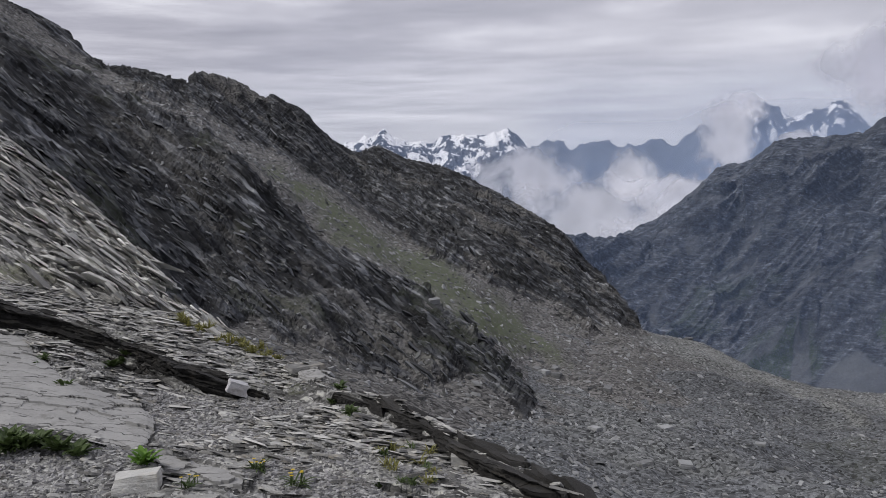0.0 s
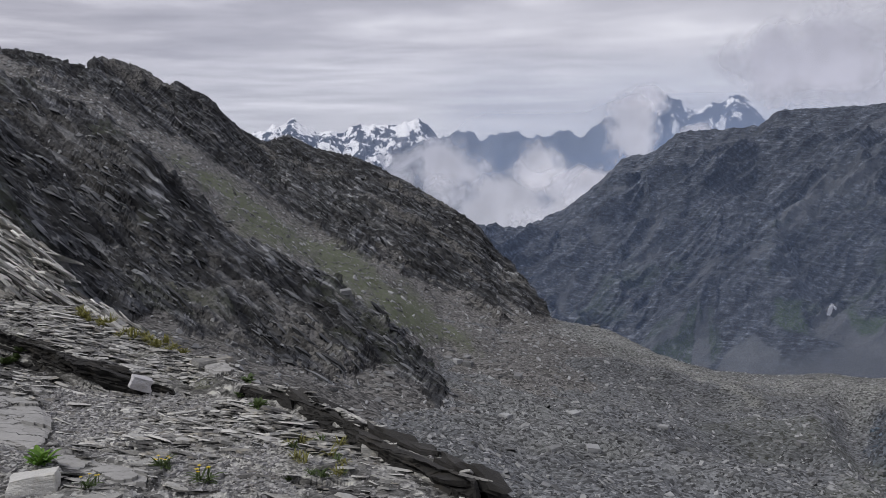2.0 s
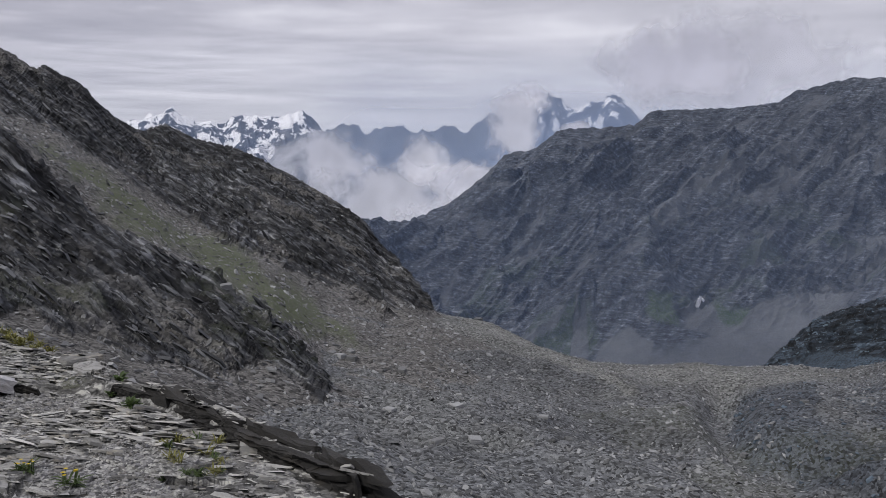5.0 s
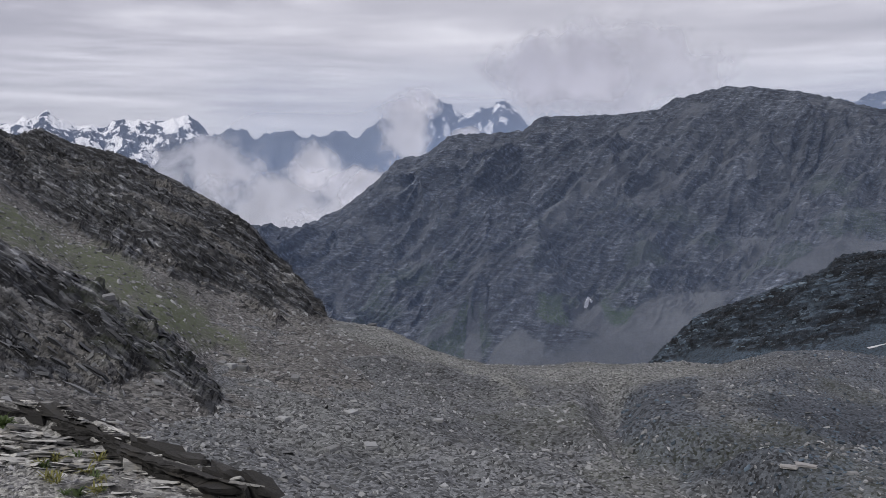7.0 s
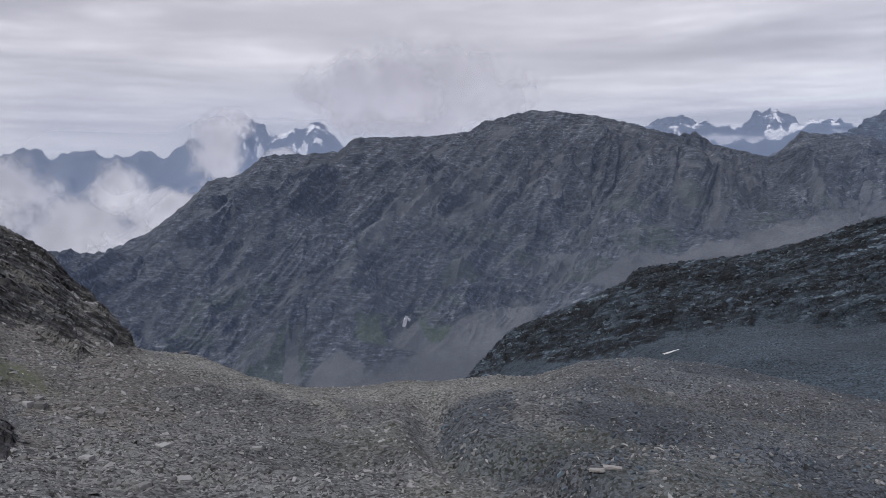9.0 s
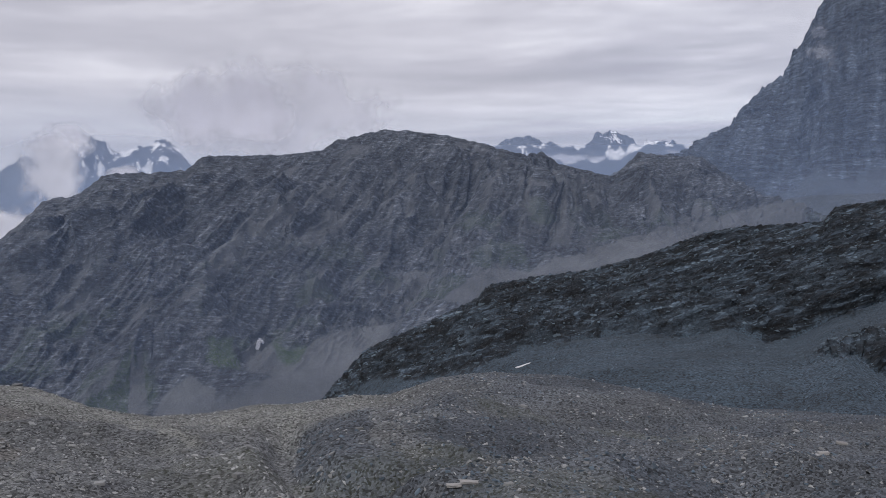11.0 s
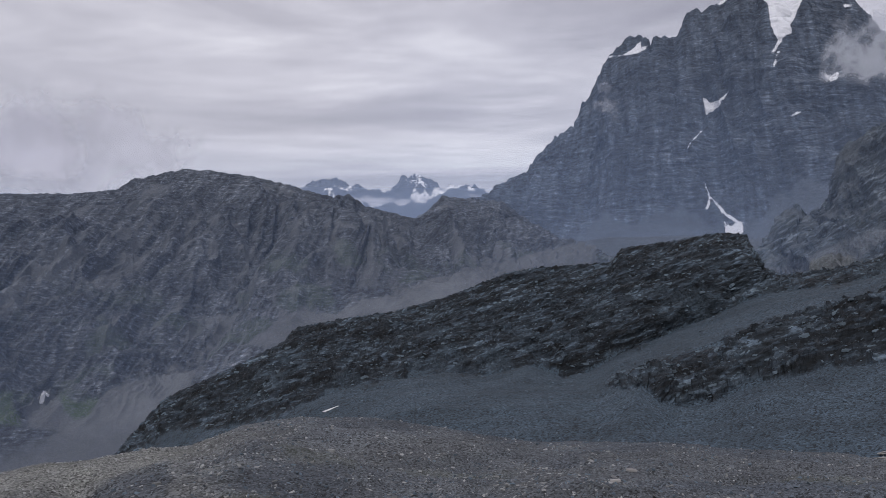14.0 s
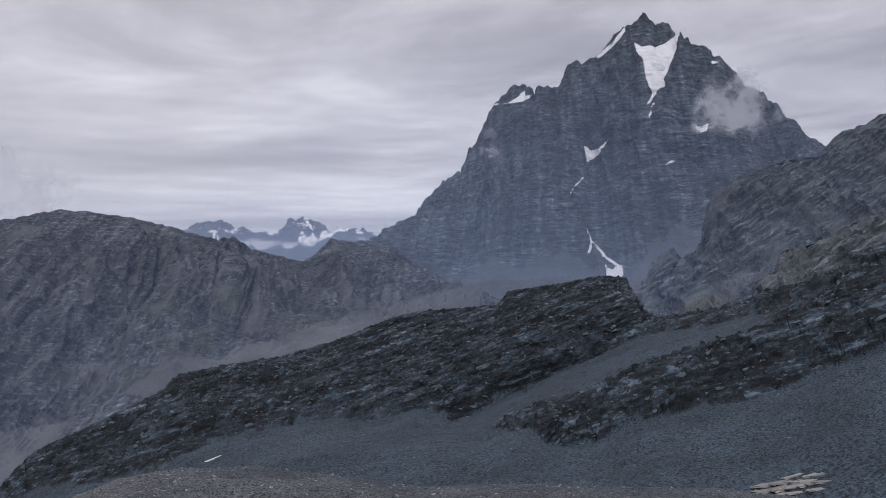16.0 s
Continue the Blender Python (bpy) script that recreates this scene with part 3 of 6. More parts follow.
BIG_FOOT = [(9.36, 1000, -173), (13.8, 1021.43, -218), (17.59, 1042.86, -251), (23.67, 1064.29, -250), (27.4, 1085.71, -227), (32.52, 1107.14, -205),
    (36.08, 1128.57, -191), (38.1, 1150, -179), (39.15, 1160, -172), (44.01, 1206.67, -126), (48.47, 1253.33, -93), (55.69, 1300, -43), (58.43, 1350,
    -27), (62.9, 1383.33, -41), (66.61, 1416.67, -74), (70.28, 1450, -112)]
PEAK_WEST = [(55.43, 2500, 142), (57.65, 2503.33, 167), (59.14, 2506.67, 216), (60.45, 2510, 243), (61, 2513.33, 283), (62.5, 2516.67, 348),
    (63.44, 2520, 372), (64.01, 2523.33, 436), (64.39, 2526, 452.5), (64.95, 2528, 503.1), (65.37, 2529, 553.5), (65.89, 2531, 578.9),
    (66.65, 2533, 616.3), (67.21, 2535, 629.8), (67.77, 2536, 629.8), (68.22, 2538, 616), (68.37, 2538, 599.3), (68.52, 2539, 626.1),
    (69.08, 2540, 625.5), (69.83, 2542, 617.2), (70.2, 2544, 645.2), (70.39, 2544, 675.7), (70.84, 2545, 695.6), (71.21, 2546, 698.2),
    (71.5, 2547, 689.9), (72.06, 2549, 704.2), (72.61, 2551, 713.7), (73.17, 2552, 746.5), (73.72, 2554, 779.5)]
PEAK_EAST = [(74.27, 2556, 795.1), (74.89, 2557, 807.4), (75.47, 2559, 833.1), (75.97, 2560, 816.8), (76.25, 2561, 791), (76.43, 2562, 802),
    (76.76, 2563, 806.2), (77.08, 2564, 798.7), (77.46, 2565, 771.1), (77.63, 2565, 757.1), (77.78, 2566, 776.8), (78.02, 2567, 753.1),
    (78.3, 2567, 755.3), (78.43, 2568, 735), (79.41, 2571, 725.6), (79.81, 2572, 698.4), (80.26, 2573, 693.5), (80.76, 2575, 662.6),
    (81.26, 2576, 641.5), (81.69, 2577, 604.2), (82.59, 2580, 588.7), (83.24, 2582, 554.6), (83.73, 2583, 540.3), (84.1, 2584, 507.2),
    (84.68, 2586, 494.5), (85.15, 2588, 456.4), (86.09, 2590, 429), (89.49, 2600, 303)]
PEAK_CREST = PEAK_WEST + PEAK_EAST
PEAK_FOOT = [(55.46, 2000, 10), (61.4, 2006, 37), (65.5, 2012, 66), (68.47, 2018, 72), (71.78, 2025, 78), (74.65, 2031, 74), (77.48, 2037, 92),
    (80.94, 2043, 140), (89.45, 2050, 179)]
SNOW_RANGE = [(-8.28, 4600, 22), (-6.25, 4600, 155), (-5.33, 4600, 190), (-4.4, 4600, 208), (-3.85, 4600, 235), (-3.11, 4600, 185), (-2.37, 4600,
    155), (-1.45, 4600, 176), (-0.52, 4600, 164), (0.59, 4600, 197), (2.08, 4600, 203), (3.19, 4600, 208), (4.03, 4600, 226), (4.74, 4600, 205),
    (5.77, 4600, 134), (7.99, 4600, 22)]
BLUE_RANGE = [(2.82, 4100, 46), (5.4, 4100, 120), (6.57, 4100, 156), (7.41, 4100, 159), (8.33, 4100, 122), (9.7, 4100, 150), (10.67, 4100, 144),
    (11.57, 4100, 118), (13.33, 4100, 153), (15.08, 4100, 142), (15.93, 4100, 184), (16.6, 4100, 216), (18.13, 4100, 182), (19.82, 4100, 106)]
STREAK_RANGE = [(15.9, 4500, 153), (17.37, 4500, 228), (18.82, 4500, 331), (19.74, 4500, 366), (21.05, 4500, 305), (22.16, 4500, 269), (23.26, 4500,
    308), (24.35, 4500, 350), (25.1, 4500, 316), (25.86, 4500, 248), (27.73, 4500, 141)]
FAR_RIGHT = [(43.38, 4600, 316), (44.72, 4600, 362), (45.75, 4600, 353), (46.61, 4600, 384), (47.65, 4600, 392), (48.72, 4600, 367), (49.97, 4600,
    331), (51.4, 4600, 339), (51.76, 4600, 360), (52.3, 4600, 411), (53.14, 4600, 424), (54.5, 4600, 372), (55.06, 4600, 349), (55.42, 4600, 373),
    (56.53, 4600, 368), (57.46, 4600, 351), (58.77, 4600, 292)]
NOTCH_RIDGE = [(48.21, 3300, 171), (49.98, 3300, 191), (51.05, 3300, 203), (51.78, 3300, 184), (54.33, 3300, 203), (55.43, 3300, 247), (57.65, 3300,
    220)]
BENCH_FOOT = [(-40.24, 8.6, 0.509), (-27.36, 8.3, 0.266), (-24.32, 8.1, 0.166), (-21.14, 7.7, 0.012), (-17.13, 7, -0.105), (-13.6, 6.7, -0.112),
    (-10.69, 6.6, -0.123), (-7.73, 6.1, -0.039), (-0.92, 5.2, -0.072), (4.45, 4.6, -0.12), (6.75, 4.4, -0.121)]
BENCH_LEDGE = [(-40.1, 9, 0.866), (-27.29, 8.4, 0.483), (-24.27, 8.2, 0.343), (-21.09, 7.8, 0.206), (-17.08, 7.1, 0.109), (-13.58, 6.8, -0.031),
    (-10.69, 6.65, -0.109), (-7.71, 6.2, 0.051), (-3.2, 5.7, 0.03), (2.91, 4.9, -0.017), (6.73, 4.55, -0.039), (8.62, 4.4, -0.044)]
BENCH_TOP = [(-40.02, 11, 0.979), (-27.25, 10, 0.476), (-21.03, 9.6, 0.23), (-17.7, 9.2, 0.131), (-13.16, 8.4, 0.011), (-11.02, 7.8, -0.083), (-8.44,
    7.3, -0.035), (-6.97, 6.5, -0.027), (-2.44, 5.9, -0.042), (2.91, 5.1, -0.079), (6.73, 4.7, -0.086), (8.62, 4.55, -0.094)]
OUT_FOOT = [(-40.02, 10.8, 0.99), (-27.26, 9.9, 0.418), (-21.04, 9.5, 0.185), (-17.7, 9.1, 0.09), (-13.18, 8.3, -0.095)]
OUT_TOP = [(-39.27, 17, 4.579), (-29.61, 16.5, 3.317), (-26.86, 16, 2.508), (-25.14, 15.5, 1.952), (-21.51, 14, 0.981), (-17.65, 11.5, 0.084),
    (-13.16, 9, -0.102)]


# ---- outlines on the faces: bearing and height angle in degrees from the camera's stand ----
FLOOR = [(22.94, -14.62), (23.59, -13.14), (24.39, -11.72), (25.31, -10.88), (25.94, -10.45), (26.63, -11.13), (27.32, -11.5), (28.07, -11.73),
    (29.06, -11.17), (31, -10.82), (29.4, -10.42), (29.1, -9.19), (29.9, -8.56), (30.47, -8.17), (31.15, -8.8), (31.48, -9.74), (32.07, -10.11),
    (32.58, -10.04), (33.06, -9.43), (33.4, -8.91), (34.24, -8.28), (35.29, -7.9), (36.85, -7.63), (37.9, -6.96), (38.47, -7.5), (39, -8.4), (39.6, -10.5), (40.79, -14.49), (30.9, -16.06)]
GRASS_CONES = [(17.58, -12.88), (19.27, -11.39), (21.31, -9.43), (22.49, -8.29), (23.43, -9.45), (23.92, -11.29), (23.29, -13.52), (21.01, -13.57)]
GREEN_A = [(26.99, -8.23), (28.77, -8.02), (29.06, -10.14), (27.91, -10.12), (26.74, -9.79)]
GREEN_B = [(31.06, -8.36), (31.96, -8.98), (33.26, -8.81), (33.41, -9.05), (32.87, -9.95), (32, -10.15), (31.4, -9.59)]
TONGUE = [(41.7, -6.01), (43.16, -5), (44.22, -4.26), (45.85, -3.45), (46.59, -3.97), (47.97, -3.89), (49.72, -2.95), (51.51, -2.53), (53.75, -1.77),
    (56.35, -1.08), (58.92, -0.39), (61.82, 0.47), (66.07, 1.03), (65.13, 1.01), (65.13, -3.44), (55.51, -4.17), (48.37, -6.93)]
STREAK_A = [(28.94, -1.88), (27.33, -3.4), (26.64, -4.83), (25.18, -5.87), (23.89, -6.76)]
STREAK_B = [(25.12, -3.64), (23.78, -5.35), (22.84, -6.71), (21.84, -7.82)]
STREAK_C = [(19.8, -5.43), (18.73, -6.49)]
STREAK_D = [(14.51, -7.35), (14, -8.46), (13.64, -9.65)]
STREAK_E = [(34.46, -4.93), (33.59, -5.47), (33.41, -7.23)]
PEAK_SCREE = [(60.67, -1.97), (61.78, -0.49), (62.9, 0.45), (64.2, 1.38), (65.43, 3.1), (66.18, 2.28), (67.55, 1.98), (68.55, 2.65), (70.32, 3.01),
    (71.78, 2.19), (73.04, 1.67), (74.66, 2.11), (75.74, 3.55), (77.52, 4.9), (79.59, 4.57), (77.44, -1.15), (66.61, -4.16)]
ICE = [(74.84, 16.28), (75.09, 15.65), (75.41, 15.18), (75.54, 14.5), (75.61, 13.9), (75.85, 13.47), (76.1, 13.03), (76.42, 13.33), (76.85, 13.45),
    (76.75, 13.91), (77.04, 14.45), (77.29, 15.06), (77.51, 15.6), (77.66, 16.27), (77.78, 16.81), (77.38, 16.43), (77.06, 16.21), (76.67, 16),
    (76.24, 15.92), (75.81, 16.09), (75.45, 15.94), (75.13, 16.13)]
ICE_TAIL = [(76.21, 13.13), (75.95, 12.76), (75.73, 12.42)]
ICE_DROP = [(76.09, 12.4), (75.94, 11.98), (75.76, 11.56)]
EDGE_SNOW = [(74.23, 17.05), (73.57, 16.25), (72.54, 15.5)]
SHOULDER_SNOW = [(66.61, 12.74), (67.17, 13.09), (67.74, 13.55), (67.73, 13.15), (68.26, 13.28), (67.92, 12.97), (67.17, 12.73)]
SHOULDER_LINE = [(65.74, 12.64), (66.12, 12.74), (66.53, 12.7)]
MID_SNOW = [(71.58, 9.94), (72.09, 9.57), (72.56, 9.74), (73.26, 10.37), (72.6, 9.37), (71.79, 8.77)]
SIDE_SNOW = [(78.54, 11.04), (78.99, 10.77), (79.54, 11.05), (79.36, 10.57), (78.98, 10.38)]
FOOT_SNOW = [(72.44, 3.29), (73.05, 2.55), (73.73, 2.11), (74.55, 1.81)]
FOOT_PATCH = [(72.87, 2.19), (73.87, 1.74), (74.3, 1.3), (72.97, 1.38)]
FOOT_LINE = [(72.04, 3.66), (71.89, 3)]
CHUTE = [(71.72, 4.63), (72.01, 3.74), (72.51, 3.22)]
CHUTE_HIGH = [(71.53, 7.86), (70.93, 7.21), (70.49, 6.48)]
SPOT_A = [(76.79, 8.52), (77.28, 8.75)]
SPOT_B = [(79.81, 14.75), (80.05, 14.73)]
DARK_EDGE = [(33.4, -14.59), (36.16, -12.08), (38, -11.18), (39.72, -11.17), (42.63, -10.89), (44.84, -10.5), (46.32, -9.49), (47.81, -8.92),
    (50.06, -8.77), (51.55, -8.32), (53.42, -7.79), (55.28, -7.76), (57.14, -8.31), (58.98, -7.68), (60.8, -7.13), (62.62, -8.08), (61.43, -7.18),
    (62.61, -7.68), (64.46, -7.67), (65.94, -6.57), (67.79, -5.97), (69.77, -4.86), (71.81, -4.11), (74.26, -2.84), (76.24, -2.17), (79.49, -1.77),
    (81.85, -1.11)]
SPUR = [(65.2, -8.42), (66.79, -7.65), (68.81, -6.9), (70.27, -6.15), (72.44, -5.61), (73.53, -4.8), (74.95, -4.23), (77.41, -3.3), (80.84, -2.25),
    (84.15, -0.4), (89.4, 2.62), (93.21, 3.5), (93.08, -0.99), (89.28, -2.62), (87.21, -3.74), (84.06, -5.27), (82.42, -6.12), (80.43, -6.58),
    (78.74, -6.78), (76.67, -7.38), (74.56, -7.97), (72.42, -9.16), (70.25, -9.57), (68.87, -9.11), (67.71, -8.21), (66.23, -8.73)]
MID_SCREE = [(75.34, -1.17), (75.7, -0.73), (77.45, -0.25), (78.85, 0.64), (80.56, 1.35), (82.23, 1.76), (81.89, 0.99), (80.87, -0.06),
    (79.16, -1.14)]
TIER = [(-27.75, 9.8), (-26.63, 9.02), (-23.7, 7.3), (-20.61, 5.45), (-16.35, 3.32), (-13.97, 1.75), (-12.87, 0.61), (-11.19, -1.14), (-9.04, -2.69),
    (-6.87, -4.85), (-3.9, -6.37), (-1.28, -7.87), (0.6, -9.36), (2.57, -10.47), (3.79, -12.37), (5.54, -14.23), (6.31, -15.65), (5.55, -15.89),
    (3.65, -14.78), (2.51, -14.21), (0.61, -13.57), (-0.84, -14.66), (-1.67, -14.22), (-3.57, -13.18), (-5.45, -13.14), (-6.95, -12.38),
    (-8.42, -10.88), (-9.9, -11.2), (-11.35, -10.42), (-12.78, -9.21), (-17.75, -11.12), (-28.59, -10.27)]
UPPER = [(-27.67, 11.64), (-3.06, 13.08), (18.53, 0.24), (18.86, -11.75), (13.44, -10.12), (11.41, -9.62), (9.94, -8.86), (10.4, -10.2),
    (9.45, -10.85), (8.11, -9.64), (6.61, -8.64), (3.61, -7.56), (0.6, -6.38), (-2.4, -4.51), (-5.36, -2.26), (-8.29, -0.41), (-11.16, 0.98),
    (-13.95, 2.64), (-17.35, 4.1), (-20.6, 5.72), (-23.69, 7.56), (-27.74, 10.11)]
TURF = [(-11.17, 0.25), (-9.02, -0.85), (-5.37, -3.27), (-2.4, -4.88), (0.6, -6.61), (3.62, -8.68), (6.63, -10.85), (8.14, -12.46), (4.38, -11.04),
    (2.49, -10.17), (0.6, -8.88), (-3.15, -6.15), (-6.86, -4.37), (-9.04, -2.39)]
LEFT_SKY = [(-28.27, 10.97), (-26.59, 9.96), (-25.43, 9.53), (-23.8, 8.59), (-22.45, 7.47), (-21.37, 6.63), (-21.02, 6.51), (-19.93, 6.49),
    (-18.95, 6.39), (-17.63, 5.99), (-16.46, 5.58), (-16.08, 6.04), (-15.59, 6.37), (-14.57, 6.26), (-13.19, 5.84), (-11.97, 5.09), (-11.34, 4.71),
    (-10.91, 5.11), (-10.02, 4.66), (-8.95, 4.17), (-8.24, 3.35), (-7.16, 2.27), (-6.07, 1.61), (-5.33, 1.36), (-4.78, 1.65), (-4.15, 1.84),
    (-3.49, 1.54), (-2.38, 0.99), (-1.45, 0.81), (0.22, 0.44), (1.71, -0.19), (3.2, -1.04), (4.69, -1.9), (6.18, -2.71), (8.04, -3.99),
    (9.16, -5.45), (10.26, -6.35), (11.37, -7.61), (12.49, -9.22), (13.15, -10.1)]
HOLLOW = [(32.28, -15.53), (32.96, -14.2), (35.86, -12.85), (38.38, -12.71), (37.35, -14.66), (39.84, -15.83), (43.85, -15.75), (46.66, -17.38),
    (46.02, -19.74), (42.46, -20.31), (40.01, -18.99), (36.14, -17.56), (33.88, -16.96)]
RUN = [(31.97, -15.13), (32.83, -16.34), (34.26, -17.28), (36.15, -17.8), (38.25, -18.6), (40.35, -19.02), (42.43, -19.82)]
LIT_RIM = [(15.29, -10.5), (17.56, -11.11), (19.85, -12.05), (23.29, -13.33), (26.35, -14.5)]


def aim(g):
    """Bearing and height angle of each place, seen from the camera's stand."""
    return np.degrees(np.arctan2(g[..., 0], g[..., 1])), np.degrees(np.arctan2(g[..., 2] - 1.6, np.hypot(g[..., 0], g[..., 1])))


def gap_to(b, e, line, closed=False):
    """Distance in degrees to a line of (bearing, height angle)."""
    best = np.full(b.shape, 1e9)
    ends = line[1:] + line[:1] if closed else line[1:]
    for (x0, y0), (x1, y1) in zip(line, ends):
        dx, dy = x1 - x0, y1 - y0
        t = np.clip(((b - x0) * dx + (e - y0) * dy) / (dx * dx + dy * dy + 1e-12), 0, 1)
        best = np.minimum(best, np.hypot(b - x0 - t * dx, e - y0 - t * dy))
    return best


def within(b, e, corners):
    """Distance in degrees from an outline, positive inside."""
    odd = np.zeros(b.shape, bool)
    for (x0, y0), (x1, y1) in zip(corners, corners[1:] + corners[:1]):
        if y0 != y1:
            odd ^= ((y0 > e) != (y1 > e)) & (b < (x1 - x0) * (e - y0) / (y1 - y0) + x0)
    return np.where(odd, 1, -1) * gap_to(b, e, corners, True)


def ragged(b, e, size, amount, seed):
    return amount * rough(np.stack([b, e, 0 * b], -1), size, 4, 0.6, seed=seed)


def hold_crest(g, v, crest, number, reach=1.0, blur=3):
    """Lift or lower the top of a displaced sheet, column by column, back to its skyline."""
    b, e = aim(g)
    rows = np.array(crest)
    want = np.interp(b[0], rows[:, 0], np.degrees(np.arctan2(rows[:, 2] - 1.6, rows[:, 1])))
    have = np.where(v <= number + 0.15, e, -90).max(0)
    d = want - have
    k = np.exp(-0.5 * (np.arange(-3 * blur, 3 * blur + 1) / blur) ** 2)
    d = np.convolve(np.pad(d, 3 * blur, mode="edge"), k / k.sum(), "valid")
    g[..., 2] += np.hypot(g[..., 0], g[..., 1]) * np.tan(np.radians(np.clip(d, -3, 3)))[None] * smooth(v, number - reach, number)
    return g


# ---- far ranges ----
def far_range(name, crest, b0, b1, mat, label, depth=900, drop=420, seed=1, snow=0.0, jag=16, tooth=75):
    crest = [(crest[0][0] - 3, crest[0][1], -160)] + crest + [(crest[-1][0] + 3, crest[-1][1], -160)]
    b0, b1 = b0 - 2.5, b1 + 2.5
    crest_lines = [behind(crest, -depth, drop), crest, behind(crest, 250, 300)]
    g, v, b = lofted(crest_lines, np.linspace(b0, b1, int((b1 - b0) * 13)), [50, 6])
    nrm = normals(g)
    below = np.clip(1 - v, 0, 1)
    a = ribs(g * np.array((1, 1, 0.35)), 260, 5, 0.55, seed)
    g = g + nrm * ((a - 1.1) * 70 * smooth(below, 0, 0.5) - 10 * below)[..., None]
    g[..., 2] += (7 * rough(g, 60, 3, seed=seed + 3) + jag * (ribs(g * np.array((1, 1, 0)), tooth, 3, 0.5, seed + 5) - 0.6)) * (v > 0.6)
    spurs = ribs(g * np.array((1, 1, 0.45)), 130, 4, 0.6, seed + 8)
    marks = {"snow": np.clip(snow * (1 - 0.6 * below) - 0.3 * (spurs - 0.5), 0, 1)}
    return tagged(sheet(name, g, mat, marks), label, "mountain")


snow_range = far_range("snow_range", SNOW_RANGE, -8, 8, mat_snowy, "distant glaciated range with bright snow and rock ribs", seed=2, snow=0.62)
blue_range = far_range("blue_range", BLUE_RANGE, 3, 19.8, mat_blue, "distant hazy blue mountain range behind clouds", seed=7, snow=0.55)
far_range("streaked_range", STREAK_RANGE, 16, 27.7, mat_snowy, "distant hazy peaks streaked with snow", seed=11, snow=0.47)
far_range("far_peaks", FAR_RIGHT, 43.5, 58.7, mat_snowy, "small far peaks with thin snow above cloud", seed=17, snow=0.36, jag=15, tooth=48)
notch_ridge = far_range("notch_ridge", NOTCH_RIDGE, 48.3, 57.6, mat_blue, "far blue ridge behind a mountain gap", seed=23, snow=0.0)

# ---- great peak ----
peak_lines = [behind(PEAK_FOOT, -700, 420), PEAK_FOOT, PEAK_CREST, behind(PEAK_CREST, 300, 420)]
g, v, b = lofted(peak_lines, np.linspace(55.5, 93, 520), [20, 230, 8])
nrm = normals(g)
face = smooth(v, 1.0, 1.25) * (1 - smooth(v, 1.93, 2.0))
sideways = g[..., 0] * 0.26 - g[..., 1] * 0.97
pillar = ribs(np.stack([sideways + 0.25 * g[..., 2], 0.12 * g[..., 2], 0 * b], -1), 210, 4, 0.55, 38)
st = layers(g, PEAK_BED, 17, 190, 33, 0.5)
st2 = layers(g, PEAK_BED, 6, 60, 34, 0.5)
cragged = smooth(v, 1.0, 1.1)
top = 1 - smooth(v, 1.7, 1.97)
g = g + nrm * ((42 * face * (pillar - 0.5) + 9 * face * rough(g, 60, 4, 0.6, seed=37)) * top + cragged * (9 * (st - 0.6) + 4.5 * (st2 - 0.6) + 2.5 * rough(g, 14, 4, 0.6, seed=35)) * (0.2 + 0.8 * (1 - smooth(v, 1.92, 2.0))))[..., None]
g[..., 2] += 9 * rough(g, 16, 3, seed=36) * (v > 1.95) * (v < 2.06)
g = hold_crest(g, v, PEAK_CREST, 2, 0.6)
bb, ee = aim(g)
apron = smooth(within(bb, ee, PEAK_SCREE) + ragged(bb, ee, 0.8, 0.22, 39), -0.1, 0.25)
sills = smooth(layers(g, PEAK_BED, 21, 150, 30, 0.5), 0.78, 1.0) * smooth(rough(g, 150, 3, seed=32), -0.3, 0.5)
marks = {"scree": np.maximum(apron, np.maximum(0.55 * sills * cragged, 1 - smooth(v, 0.9, 1.0))), "grass": 0 * v}
great_peak = tagged(sheet("great_peak", g, mat_peak, marks), "great dark rock peak with horizontal bands and snow gullies", "mountain")
PEAK_G = g

# ---- long mountain across the valley ----
big_lines = [behind(BIG_FOOT, -420, 260), BIG_FOOT, BIG_CREST, behind(BIG_CREST, 260, 320)]
g, v, b = lofted(big_lines, np.linspace(6.6, 73.9, 820), [18, 255, 6])
nrm = normals(g)
face = smooth(v, 0.9, 1.25) * (1 - smooth(v, 1.9, 2.0))
side = g[..., 0] * 0.82 - g[..., 1] * 0.57
bent = 16 * rough(g, 90, 3, seed=55)
slant = np.stack([side - 0.85 * g[..., 2] + bent, 0.22 * (0.85 * side + g[..., 2]), 0.2 * g[..., 1] + bent], -1)
a = ribs(slant, 170, 4, 0.5, 41)
fine_ribs = ribs(slant, 52, 3, 0.55, 53)
st = layers(g, BIG_BED, 13, 150, 43, 0.5)
st2 = layers(g, BIG_BED, 5, 60, 44, 0.5)
cragged = smooth(v, 0.98, 1.12)
top = 1 - smooth(v, 1.7, 1.97)
g = g + nrm * (((a - 0.4) * (4 + 38 * face) + 13 * face * (fine_ribs - 0.4) + 6 * face * rough(g, 60, 4, 0.6, seed=52)) * top + (cragged * (6 * (st - 0.6) + 3.2 * (st2 - 0.6)) + 1.8 * rough(g, 11, 4, 0.6, seed=45) * cragged) * smooth(b, 6, 17) * (0.2 + 0.8 * (1 - smooth(v, 1.92, 2.0))))[..., None]
g[..., 2] += 4.5 * rough(g, 17, 3, seed=46) * (v > 1.94) * (v < 2.1)
g = hold_crest(g, v, BIG_CREST, 2, 0.6)
bb, ee = aim(g)
